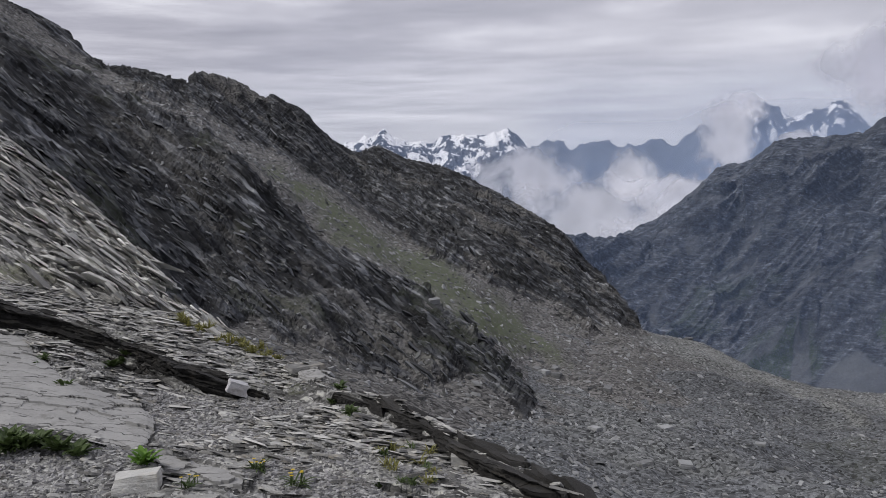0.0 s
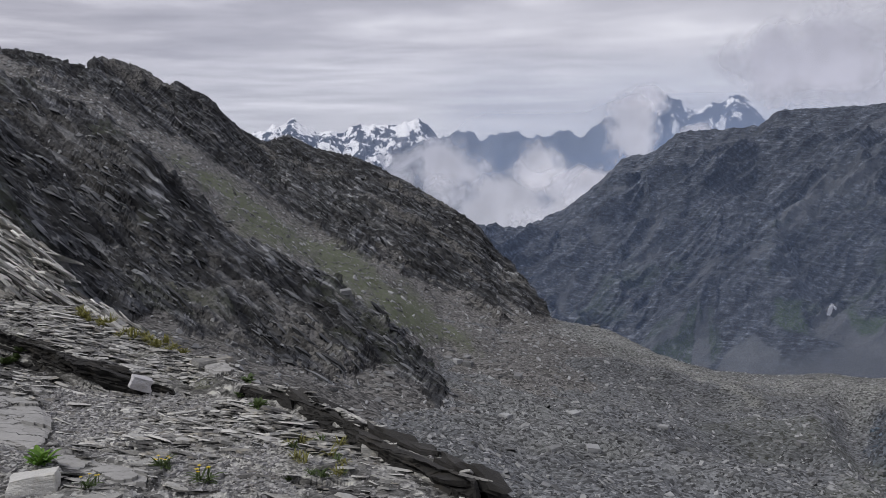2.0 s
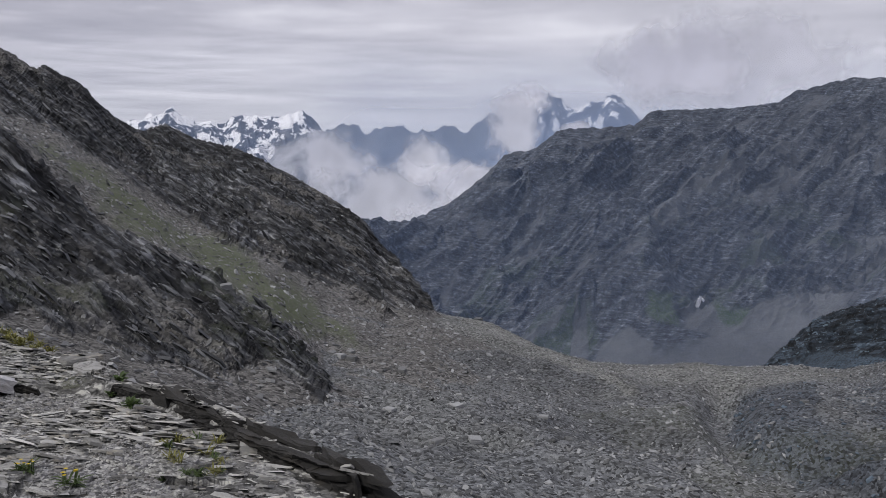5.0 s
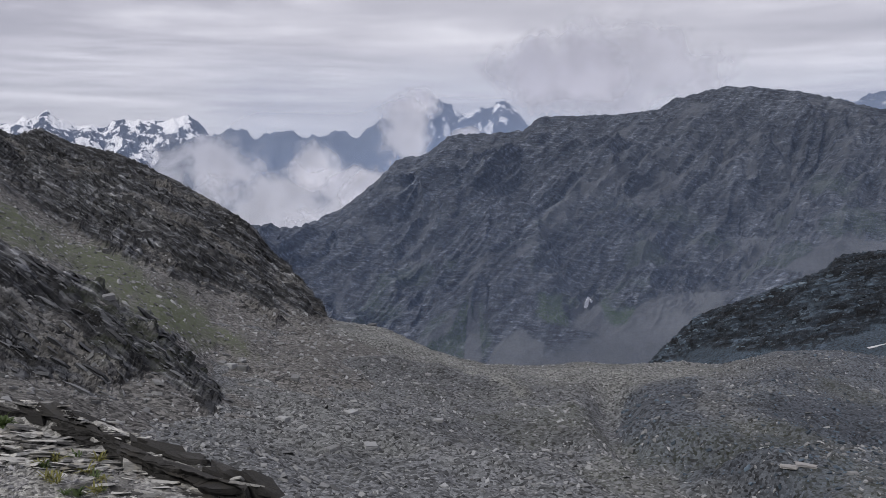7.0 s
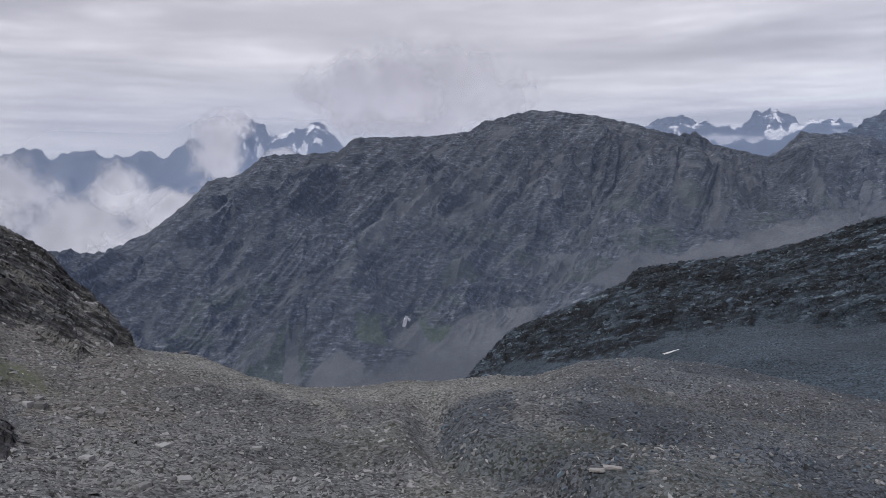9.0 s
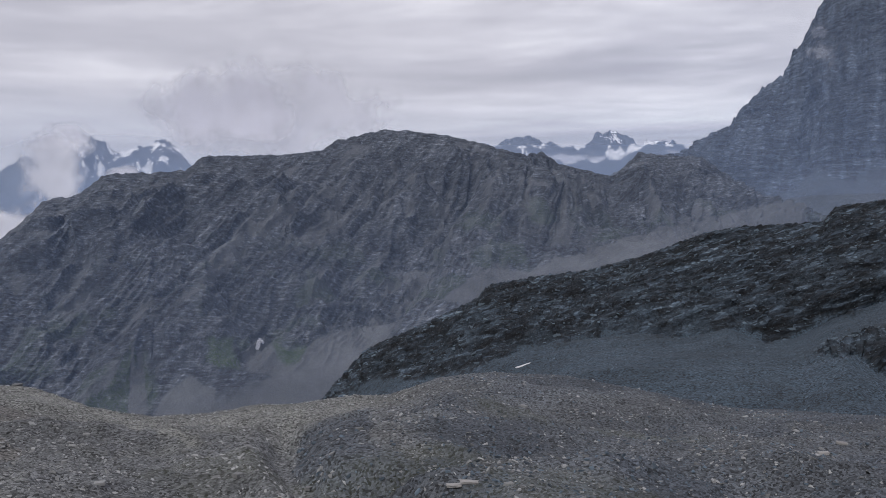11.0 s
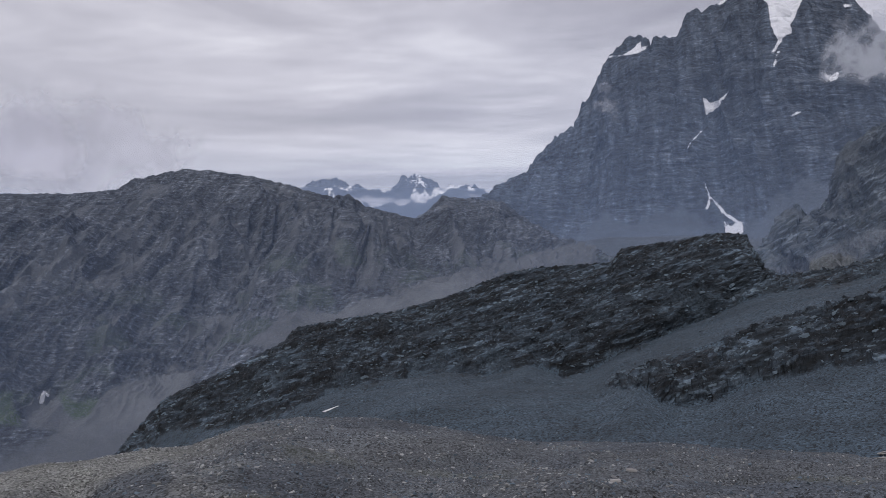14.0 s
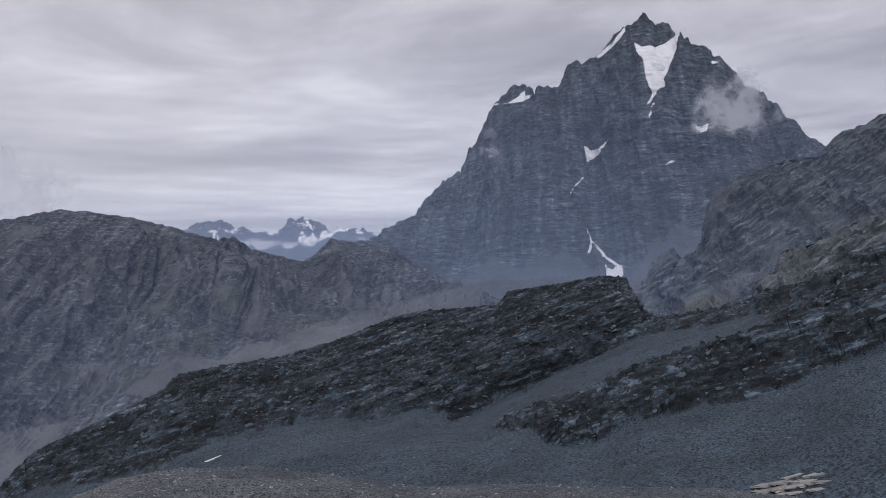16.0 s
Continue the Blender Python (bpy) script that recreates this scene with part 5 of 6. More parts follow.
# bench: thin flakes lying over one another
ledge_face = (BENCH_V > 2.02) & (BENCH_V < 3.04)
on_bench = (BENCH_V > 0.5) * (BENCH_V < 4.2) * (BENCH_B > -34) * (1 - ledge_face)
worn = 0.12 + smooth(rough(BENCH_G, 0.9, 3, seed=143), -0.5, 0.3)
scatter("slate_shale", bench, BENCH_G, on_bench * worn * (1 - 0.85 * BENCH_SLABBY) * (1 - 0.45 * BENCH_GRAVEL), 27000, 0.02, 0.2, mat_flags, "thin broken slate flakes", 141, axes=BENCH_BED, spin=60, tilt=12, flat=0.07, long=1.25, sunk=0.5, singles=300, piece="flag", power=2.8, sides=5)
scatter("slate_gravel", bench, BENCH_G, on_bench * (1 - BENCH_SLABBY) * (0.15 + BENCH_GRAVEL), 14000, 0.008, 0.045, mat_chips, "fine grey slate gravel", 144, tilt=25, flat=0.35, long=1.2, sunk=0.3, power=2.4, sides=4)
scatter("slate_fringe", outcrop, OUT_G, (OUT_V > 0.8) * (OUT_V < 2.1), 11000, 0.04, 0.42, mat_blades, "upturned pale slate blades", 142, axes=tipped(SLATE_BED, 12), spin=22, tilt=12, flat=0.09, long=1.6, sunk=0.4, singles=300, piece="blade", power=2.8)


def ledge(foot, top, b0, b1, seed, count, label):
    """A broken bed of dark slate, coloured near black for its overhang's shade, whose edge stands clear of the bench.
    """
    r = np.random.default_rng(seed)
    rows = np.array(top)
    base = new("rock_ledge")
    tagged(base, label, "rock ledge")
    b = np.sort(r.uniform(b0, b1, count))
    d, z = np.interp(b, rows[:, 0], rows[:, 1]), np.interp(b, rows[:, 0], rows[:, 2])
    a = np.radians(b)
    p = np.stack([d * np.sin(a), d * np.cos(a), z], -1)
    run = p[-1] - p[0]
    run /= np.linalg.norm(run)
    into = np.array((run[1] * -1, run[0], 0.0))
    into *= np.sign(into[1])
    into /= np.linalg.norm(into)
    up = np.cross(run, into)
    up *= np.sign(up[2])
    n = len(p)
    level = r.integers(0, 7, n)[:, None]
    size = np.stack([r.uniform(0.16, 0.55, n), r.uniform(0.07, 0.16, n), r.uniform(0.018, 0.045, n)], -1)
    fr = turned_frames(np.stack([run, into, up]), n, r, 14, 8)
    p = p + into * (0.05 + 0.012 * level + r.uniform(-0.05, 0.04, (n, 1))) - up * (0.01 + 0.042 * level)
    base.location = p.mean(0).tolist()
    size[:, 2] *= r.uniform(0.6, 1.7, n)
    pieces("ledge_slab", p - p.mean(0), fr, size, mat_ledge_shade, base, seed)
    # the layered broken face of the bed
    low = [(q, d - 0.03, z - 0.07) for q, d, z in foot]
    high = [(q, d - 0.13, z + 0.012) for q, d, z in top]
    g, v, q = lofted([low, high, [(q, d + 0.07, z - 0.01) for q, d, z in high]], np.linspace(b0, b1, int((b1 - b0) * 16)), [34, 6])
    axes = (run, into, up)
    stand = 0.085 * (layers(g, axes, 0.022, 0.35, seed + 1, 0.25) - 0.5) + 0.11 * (layers(g, axes, 0.075, 0.9, seed + 2, 0.3) - 0.5) + 0.012 * rough(g, 0.05, 3, seed=seed + 3)
    face = 1 - smooth(v, 1.0, 1.3)
    g = g - into * (stand * face)[..., None] + np.array((0, 0, 1.0)) * (0.03 * (layers(g, axes, 0.02, 0.3, seed + 4, 0.2) - 0.5) - 0.25 * smooth(np.abs(q - 0.5 * (b0 + b1)), 0.46 * (b1 - b0), 0.5 * (b1 - b0)))[..., None]
    me = mesh_of("face", g.reshape(-1, 3) - p.mean(0), grid_faces(*g.shape[:2]), mat_ledge_shade)
    front = new("face", me)
    front.parent = base
    tagged(front, "layered broken slate face with overhang shade in its colour")
    return base


ledge(BENCH_FOOT, BENCH_LEDGE, -7.9, 8.6, 151, 130, "slate ledge breaking out of the bench, coloured dark for overhang shade")
ledge(BENCH_FOOT, BENCH_LEDGE, -30, -10.9, 152, 150, "long slate ledge above the worn flags, coloured dark for overhang shade")


# ---- added haze sheets, and cloud ----
def veil(name, r, b0, b1, z0, z1, mat, share=((0, 1.0),)):
    a = np.radians(np.linspace(b0, b1, 80))
    g = np.stack([np.stack([r * np.sin(a), r * np.cos(a), 0 * a + z], -1) for z in np.linspace(z0, z1, 8)])
    fade = np.repeat((smooth(np.degrees(a), b0, b0 + 12) * (1 - smooth(np.degrees(a), b1 - 12, b1)) * np.interp(np.degrees(a), [q[0] for q in share], [q[1] for q in share]))[None], 8, 0)
    return tagged(sheet(name, g, mat, {"fade": fade}, True), "thin blue sheet standing in for haze in the valley air", "mist", kind="structure")


veil("backdrop_mist", 860, -20, 110, -400, 300, haze_material("valley haze", (0.44, 0.62, 1.0), 0.125, 300, 360), ((0, 1.0), (54, 1.0), (63, 1.6), (72, 1.6), (80, 1.0)))
veil("backdrop_mist", 1970, 44, 115, -300, 800, haze_material("cirque haze", (0.47, 0.62, 0.92), 0.2, 760, 900))
veil("backdrop_mist", 3200, -30, 75, -400, 460, haze_material("far haze", (0.49, 0.62, 0.88), 0.55, 440, 420), ((0, 0.3), (4, 0.4), (8, 1.0), (15, 1.0), (18, 1.35), (27, 1.35), (30, 1.0), (42, 1.0), (45, 1.3), (60, 1.3)))


def cloud_material(name, colour, glow, size, edge, density, seed, thin=0.16, full=0.72):
    m, n = material(name)
    p = n("ShaderNodeTexCoord", out=3)
    moved = n.vec("ADD", p, (seed * 311.0, seed * 97.0, seed * 53.0))
    billow = n.noise(moved, 1.0 / size, 7.0, 0.55, 0.3)
    fade = n("ShaderNodeAttribute", out=2, props={"attribute_name": "fade"})
    body = n.math("MULTIPLY", n.math("MULTIPLY_ADD", n.math("SUBTRACT", billow, 0.5), edge, fade), n.math("MINIMUM", n.math("MULTIPLY", fade, 4.0), 1.0))
    thick = n.math("MULTIPLY", n.ramp(body, [(thin, 0.0), (full, 1.0)], True), density)
    tone = n.ramp(n.noise(moved, 1.6 / size, 6.0, 0.55), [(0.36, tuple(0.84 * c for c in colour)), (0.62, colour)])
    lit = n("ShaderNodeMixShader", i0=0.5, i1=n("ShaderNodeBsdfDiffuse", Color=tone), i2=n("ShaderNodeBsdfTranslucent", Color=tone))
    # glow added, since sky light alone leaves these upright sheets too dim
    lit = n("ShaderNodeAddShader", i0=lit, i1=n("ShaderNodeEmission", Color=tone, Strength=glow))
    n("ShaderNodeOutputMaterial", Surface=n("ShaderNodeMixShader", i0=thick, i1=n("ShaderNodeBsdfTransparent"), i2=lit))
    return m


def cloud(label, bearing, up, r, wide, tall, mat, lean=0.0, full=2.3):
    """A bank of cloud far off: bearing and height of its middle and its half sizes in degrees."""
    u, v = np.meshgrid(np.linspace(-1.25, 1.25, 60), np.linspace(-1.25, 1.25, 40))
    a, e = np.radians(bearing + wide * u), np.radians(up + tall * v + lean * u)
    rr = r * (1 + 0.02 * (1 - u * u) * (1 - v * v))
    g = np.stack([rr * np.sin(a), rr * np.cos(a), 1.6 + rr * np.tan(e)], -1)
    fade = np.exp(-full * (u * u + v * v)) * smooth(1.25 - np.maximum(np.abs(u), np.abs(v)), 0, 0.3)
    return tagged(sheet("backdrop_cloud", g, mat, {"fade": fade}, True), label, "cloud", kind="structure")


white = cloud_material("valley cloud", (0.83, 0.83, 0.87), 0.22, 120, 2.5, 0.96, 1, 0.1, 0.8)
soft_white = cloud_material("soft cloud", (0.82, 0.82, 0.87), 0.2, 120, 2.5, 0.88, 2, 0.1, 0.9)
wisp = cloud_material("wispy cloud", (0.8, 0.82, 0.88), 0.1, 60, 3.0, 0.6, 4, 0.25, 1.2)
thread = cloud_material("thin cloud thread", (0.8, 0.82, 0.88), 0.06, 26, 4.0, 0.3, 6, 0.3, 1.3)
grey = cloud_material("grey cloud", (0.72, 0.72, 0.78), 0.18, 200, 1.8, 0.75, 3, 0.08, 0.7)
cloud("white cloud filling the valley gap", 10.2, -2.9, 2600, 9.0, 3.7, white, 0)
cloud("white cloud filling the valley gap", 5.2, -0.4, 2640, 4.5, 3.4, soft_white, 0)
cloud("white cloud bank along the mountain edge", 14.1, -2.5, 2560, 4.9, 2.6, white, 2.2)
cloud("bright cloud rim along the mountain edge", 15.7, -1.4, 2550, 2.8, 1.6, white, 1.6)
cloud("small white cloud puff above the valley", 12.1, -0.2, 2580, 2.2, 2.3, white, 0)
cloud("tall cloud column rising before far peaks", 17.8, 2.3, 2700, 2.6, 3.3, soft_white, 0)
cloud("pale cloud cap on far peaks", 19.0, 4.1, 2750, 2.2, 1.3, soft_white, 0)
cloud("small cloud puff before far peaks", 21.9, 2.1, 2680, 1.6, 0.8, soft_white, 0)
cloud("soft grey cloud above the long mountain", 31.2, 6.1, 2800, 9.7, 4.5, grey, 0)
cloud("soft grey cloud above the long mountain", 28.3, 6.5, 2780, 6.3, 3.4, grey, 0)
cloud("low bright cloud between small far peaks", 50.7, 3.3, 3900, 5.2, 0.6, white, 0)
cloud("low bright cloud between small far peaks", 55.8, 3.5, 3920, 3.0, 0.5, soft_white, 0)
cloud("small cloud clinging to the great peak", 80.9, 12.1, 2120, 4.1, 2.8, wisp, 0)
cloud("thin cloud wisp on the great peak", 65.6, 9.8, 2120, 1.5, 1.6, thread, 0)


# ---- old snow ----
def snowfield(thing, g, shapes, seed):
    """Old snow lying in hollows and gullies of a rock face, as a mark on the face: outlines, or lines with a width."""
    bb, ee = aim(g)
    edge = ragged(bb, ee, 0.25, 0.04, seed)
    inside = np.full(bb.shape, -9.0)
    for line, wide in shapes:
        inside = np.maximum(inside, (wide - gap_to(bb, ee, line) if wide else within(bb, ee, line)) + edge)
    thing.data.attributes.new("firn", "FLOAT", "POINT").data.foreach_set("value", np.clip(0.6 + 2.2 * inside, 0, 1).ravel().astype(np.float32))


snowfield(great_peak, PEAK_G, [(ICE, 0), (SHOULDER_SNOW, 0), (MID_SNOW, 0), (SIDE_SNOW, 0), (FOOT_PATCH, 0), (ICE_TAIL, 0.09), (ICE_DROP, 0.08), (EDGE_SNOW, 0.12), (SHOULDER_LINE, 0.05), (FOOT_SNOW, 0.085), (FOOT_LINE, 0.07), (CHUTE, 0.03), (CHUTE_HIGH, 0.02), (SPOT_A, 0.06), (SPOT_B, 0.09)], 201)
snowfield(big_mountain, BIG_G, [([(30.3, -8.45), (30.15, -8.95)], 0.12), ([(30.3, -8.5), (30.5, -8.6)], 0.1)], 211)


# ---- quartz, boulders, pale patches and snow on the ground ----
def at(bearing, distance, height):
    a = radians(bearing)
    return Vector((distance * math.sin(a), distance * math.cos(a), height))


BENCH_SIDE, LEFT_SIDE = BENCH_G[BENCH_V[:, 0] <= 4.0], LEFT_G[LEFT_V[:, 0] <= 4.0]
GROUND_SIDE, DARK_SIDE = GROUND_G[(GROUND_R.max(1) < 150)], DARK_G[DARK_V[:, 0] <= 4.0]


def ground_at(g, bearing, up):
    """Where the line of sight at this bearing and height angle first meets a sheet, by its nearest corner."""
    bb = np.degrees(np.arctan2(g[..., 0], g[..., 1]))
    ee = np.degrees(np.arctan2(g[..., 2] - 1.6, np.hypot(g[..., 0], g[..., 1])))
    i = np.argmin(((bb - bearing) ** 2 + (ee - up) ** 2).ravel())
    return Vector(g.reshape(-1, 3)[i].tolist())


def boulder(place, wide, deep, tall, mat, label, seed, turn=0.0, name="boulder", category="boulder", rough_by=0.10, pitch=0.0):
    """An irregular block: a cut cube with worn corners, bedded in the ground."""
    bm = bmesh.new()
    bmesh.ops.create_cube(bm, size=1.0)
    bmesh.ops.subdivide_edges(bm, edges=bm.edges[:], cuts=4, use_grid_fill=True)
    for v in bm.verts:
        p = v.co.copy()
        q = p * 0.86 + p.normalized() * 0.08
        n = noise.fractal(p * 1.7 + Vector((seed * 3.1, seed * 1.7, 0)), 1.0, 2.0, 4)
        v.co = Vector((q.x * wide * (1 + rough_by * n), q.y * deep * (1 + rough_by * n), (q.z + 0.06 * n) * tall))
    me = bpy.data.meshes.new(name)
    bm.to_mesh(me)
    bm.free()
    me.materials.append(mat)
    ob = new(name, me)
    ob.matrix_basis = Matrix.Translation(place + Vector((0, 0, tall * 0.28))) @ Euler((0.1 * math.sin(seed), 0.1 * math.cos(seed * 2) - radians(pitch), radians(turn))).to_matrix().to_4x4()
    return tagged(ob, label, category)


def flagstone(outline, lift, seed, label):
    """A worn slab of bedrock that follows the lie of the bench inside an irregular outline, with a broken rim."""
    bb, ee = aim(BENCH_BASE)
    inside = within(bb, ee, outline) + ragged(bb, ee, 0.9, 0.16, seed)
    keep = (inside > 0) & (BENCH_V < 4.2) & (BENCH_V > 0.2)
    flat = BENCH_BASE.reshape(-1, 3)
    faces = grid_faces(*bb.shape)
    faces = faces[keep.ravel()[faces].all(1)]
    middle = flat[faces].mean(1)
    base = tagged(new("flagstone"), label, "flagstone", "flagstones of the bench")
    heart = middle.mean(0)
    base.location = heart.tolist()
    # it splits along its layers into plates, each a little higher or lower than the next
    bedding = np.floor(middle @ BENCH_BED[2] / 0.05 + 0.5 * rough(middle, 0.4, 3, seed=seed + 1)) + 100 * np.floor(middle @ BENCH_BED[0] / 0.8 + 0.7 * rough(middle, 0.3, 3, seed=seed + 4))
    rng = np.random.default_rng(seed)
    # faces that share a corner and a layer belong to one plate
    tag = np.arange(len(faces))
    for _ in range(200):
        lowest = np.full(bb.size, len(faces))
        before = tag.copy()
        for key in np.unique(bedding):
            lowest[:] = len(faces)
            mine = np.flatnonzero(bedding == key)
            np.minimum.at(lowest, faces[mine].ravel(), np.repeat(tag[mine], 4))
            tag[mine] = lowest[faces[mine]].min(1)
        if (tag == before).all():
            break
    for key in np.unique(tag):
        f = faces[tag == key]
        if len(f) < 8:
            continue
        used = np.unique(f)
        index = np.full(bb.size, -1)
        index[used] = np.arange(len(used))
        f = index[f]
        at = flat[used]
        at_rim = smooth(inside.ravel()[used], 0, 0.3)
        rise = lift * (0.6 + 0.4 * at_rim) + rng.uniform(-0.011, 0.011) + 0.008 * rough(at, 0.25, 4, seed=seed + 2)
        n = len(used)
        verts = np.concatenate([at + np.array((0, 0, 1.0)) * rise[:, None], at - np.array((0, 0, 0.06))]) - heart
        e = np.concatenate([f[:, [0, 1]], f[:, [1, 2]], f[:, [2, 3]], f[:, [3, 0]]])
        _, where, count = np.unique(np.sort(e, 1), axis=0, return_index=True, return_counts=True)
        rim = e[where[count == 1]]
        walls = np.stack([rim[:, 1], rim[:, 0], rim[:, 0] + n, rim[:, 1] + n], -1)
        plate = new("plate", mesh_of("plate", verts, np.concatenate([f, walls]), mat_flagstone))
        plate.parent = base
    return base


boulder(ground_at(DARK_SIDE, 47.67, -10.12), 3.8, 1.1, 0.3, mat_snow, "small leftover snow strip behind the moraine", 17, -45, "snow_patch", "snow", 0.3, 14)
boulder(ground_at(GROUND_SIDE, 67.25, -13.67), 1.1, 0.8, 0.3, mat_pale, "pale flat stone in the scree", 41, -60)
boulder(ground_at(GROUND_SIDE, 66.38, -14.32), 0.9, 0.6, 0.25, mat_pale, "pale flat stone in the scree", 42, -50)
boulder(ground_at(GROUND_SIDE, 43.31, -17.88), 1.0, 0.6, 0.2, mat_pale, "pale flat stone in the scree hollow", 43, -40, "boulder", "boulder", 0.4)
boulder(ground_at(GROUND_SIDE, 44.12, -17.64), 1.2, 0.5, 0.2, mat_pale, "pale flat stone in the scree hollow", 44, -30, "boulder", "boulder", 0.4)
for k in range(26):
    # a fan of pale slabs lying side by side
    row, along = k % 6, (k * 0.381966) % 1.0
    boulder(ground_at(DARK_SIDE, 82.1 + 3.4 * along + 0.1 * row, -11.75 + 1.1 * along - 0.13 * (row - 2.5)), 1.8 + 1.9 * ((k * 0.618) % 1.0), 0.7, 0.26, mat_pale, "streaked pale rock slab in the dark scree", 30 + k, -64 + 3 * (k % 5), "rock_slab", "rock slab", 0.45, 10)
boulder(ground_at(BENCH_SIDE, -13.3, -13.55) + Vector((0, -0.12, -0.02)), 0.16, 0.11, 0.095, mat_quartz, "white quartz block in the dark ledge", 3, 24, "boulder", "boulder", 0.25, -16)
boulder(ground_at(BENCH_SIDE, -9.19, -12.97), 0.3, 0.22, 0.09, mat_flags, "flat pale slate block at the trail side", 4, 30)
boulder(ground_at(BENCH_SIDE, -19.88, -19.23), 0.22, 0.18, 0.1, mat_flags, "square pale slate block beside a plant", 5, 10)
flagstone(SLABS[0], 0.02, 301, "large worn slate flagstone with hairline cracks")
flagstone(SLABS[1], 0.012, 306, "long worn slate flagstone beside a green plant")
flagstone(SLABS[2], 0.02, 311, "pale slate flagstone at the end of the ledge")
boulder(ground_at(BENCH_SIDE, 1.19, -18.95), 0.12, 0.1, 0.08, mat_flags, "pale stone under the dark ledge", 13, 0)
boulder(ground_at(LEFT_SIDE, -0.68, -8.54), 1.16, 0.82, 0.49, mat_stones, "grey slate boulder lying in the scree", 39, 23)
boulder(ground_at(LEFT_SIDE, 6.28, -12.87), 0.74, 0.65, 0.44, mat_stones, "grey slate boulder lying in the scree", 27, 56)
boulder(ground_at(LEFT_SIDE, 10.94, -13.98), 1.01, 0.71, 0.46, mat_stones, "grey slate boulder lying in the scree", 33, 67)
boulder(ground_at(LEFT_SIDE, 7.59, -13.20), 0.97, 0.97, 0.51, mat_stones, "grey slate boulder lying in the scree", 53, 69)
boulder(ground_at(GROUND_SIDE, 13.40, -18.58), 0.79, 0.62, 0.38, mat_stones, "grey slate boulder lying in the scree", 67, 22)
boulder(ground_at(GROUND_SIDE, 16.05, -9.79), 1.37, 0.84, 0.45, mat_stones, "grey slate boulder lying in the scree", 51, 45)
boulder(ground_at(GROUND_SIDE, 10.91, -13.99), 0.99, 0.75, 0.54, mat_stones, "grey slate boulder lying in the scree", 90, 76)
boulder(ground_at(LEFT_SIDE, 6.82, -13.08), 0.96, 0.83, 0.53, mat_stones, "grey slate boulder lying in the scree", 59, 130)
boulder(ground_at(LEFT_SIDE, 7.54, -12.75), 0.7, 0.58, 0.29, mat_stones, "grey slate boulder lying in the scree", 77, 41)
boulder(ground_at(GROUND_SIDE, 13.47, -18.61), 0.8, 0.61, 0.41, mat_stones, "grey slate boulder lying in the scree", 30, 11)
boulder(ground_at(GROUND_SIDE, 16.13, -18.29), 0.79, 0.72, 0.32, mat_stones, "grey slate boulder lying in the scree", 80, 179)
boulder(ground_at(GROUND_SIDE, 10.28, -16.58), 0.75, 0.72, 0.27, mat_stones, "grey slate boulder lying in the scree", 72, 51)
boulder(ground_at(GROUND_SIDE, 20.69, -16.66), 0.74, 0.51, 0.24, mat_stones, "grey slate boulder lying in the scree", 75, 150)
boulder(ground_at(GROUND_SIDE, 29.06, -16.88), 0.65, 0.54, 0.34, mat_stones, "grey slate boulder lying in the scree", 32, 15)
boulder(ground_at(GROUND_SIDE, 33.55, -17.96), 0.76, 0.48, 0.29, mat_stones, "grey slate boulder lying in the scree", 50, 31)
boulder(ground_at(LEFT_SIDE, 6.43, -18.33), 0.75, 0.52, 0.31, mat_stones, "grey slate boulder lying in the scree", 25, 91)
boulder(ground_at(LEFT_SIDE, 4.65, -17.19), 0.76, 0.61, 0.34, mat_stones, "grey slate boulder lying in the scree", 61, 4)
boulder(ground_at(GROUND_SIDE, 36.93, -14.28), 0.65, 0.49, 0.23, mat_stones, "grey slate boulder lying in the scree", 72, 158)
boulder(ground_at(GROUND_SIDE, 47.83, -12.76), 0.86, 0.5, 0.34, mat_stones, "grey slate boulder lying in the scree", 76, 74)
boulder(ground_at(GROUND_SIDE, 25.69, -15.22), 0.6, 0.5, 0.34, mat_stones, "grey slate boulder lying in the scree", 62, 146)
boulder(ground_at(GROUND_SIDE, 18.62, -15.23), 0.56, 0.43, 0.23, mat_stones, "grey slate boulder lying in the scree", 66, 74)
boulder(ground_at(GROUND_SIDE, 14.79, -16.23), 0.82, 0.59, 0.27, mat_stones, "grey slate boulder lying in the scree", 46, 29)
boulder(ground_at(GROUND_SIDE, 19.94, -13.75), 0.66, 0.49, 0.27, mat_stones, "grey slate boulder lying in the scree", 39, 155)


# ---- alpine plants ----
def leaf_mesh(length, width, curl, bend):
    bm = bmesh.new()
    rows = []
    for i in range(6):
        t = i / 5
        w2 = width * (math.sin(math.pi * (0.12 + 0.86 * t)) ** 0.8) * 0.5
        z, y = length * (bend * t - curl * t * t), length * t * (1 - 0.15 * t)
        rows.append([bm.verts.new((-w2, y, z + w2 * 0.35)), bm.verts.new((0, y, z)), bm.verts.new((w2, y, z + w2 * 0.35))])
    for p, q in zip(rows, rows[1:]):
        bm.faces.new((p[0], p[1], q[1], q[0]))
        bm.faces.new((p[1], p[2], q[2], q[1]))
    return bm


def leaf_material(name, dark, pale):
    m, n = material(name)
    p = n("ShaderNodeTexCoord", out=3)
    own = n("ShaderNodeObjectInfo", out=5)
    f = n.math("MULTIPLY_ADD", n.noise(p, 60.0, 4.0), 0.6, n.math("MULTIPLY", own, 0.4))
    bsdf = n("ShaderNodeBsdfPrincipled", Base_Color=n.mix(f, dark, pale), Roughness=0.55, Specular_IOR_Level=0.3)
    n("ShaderNodeOutputMaterial", Surface=n("ShaderNodeMixShader", i0=0.25, i1=bsdf, i2=n("ShaderNodeBsdfTranslucent", Color=n.mix(f, dark, pale))))
    return m


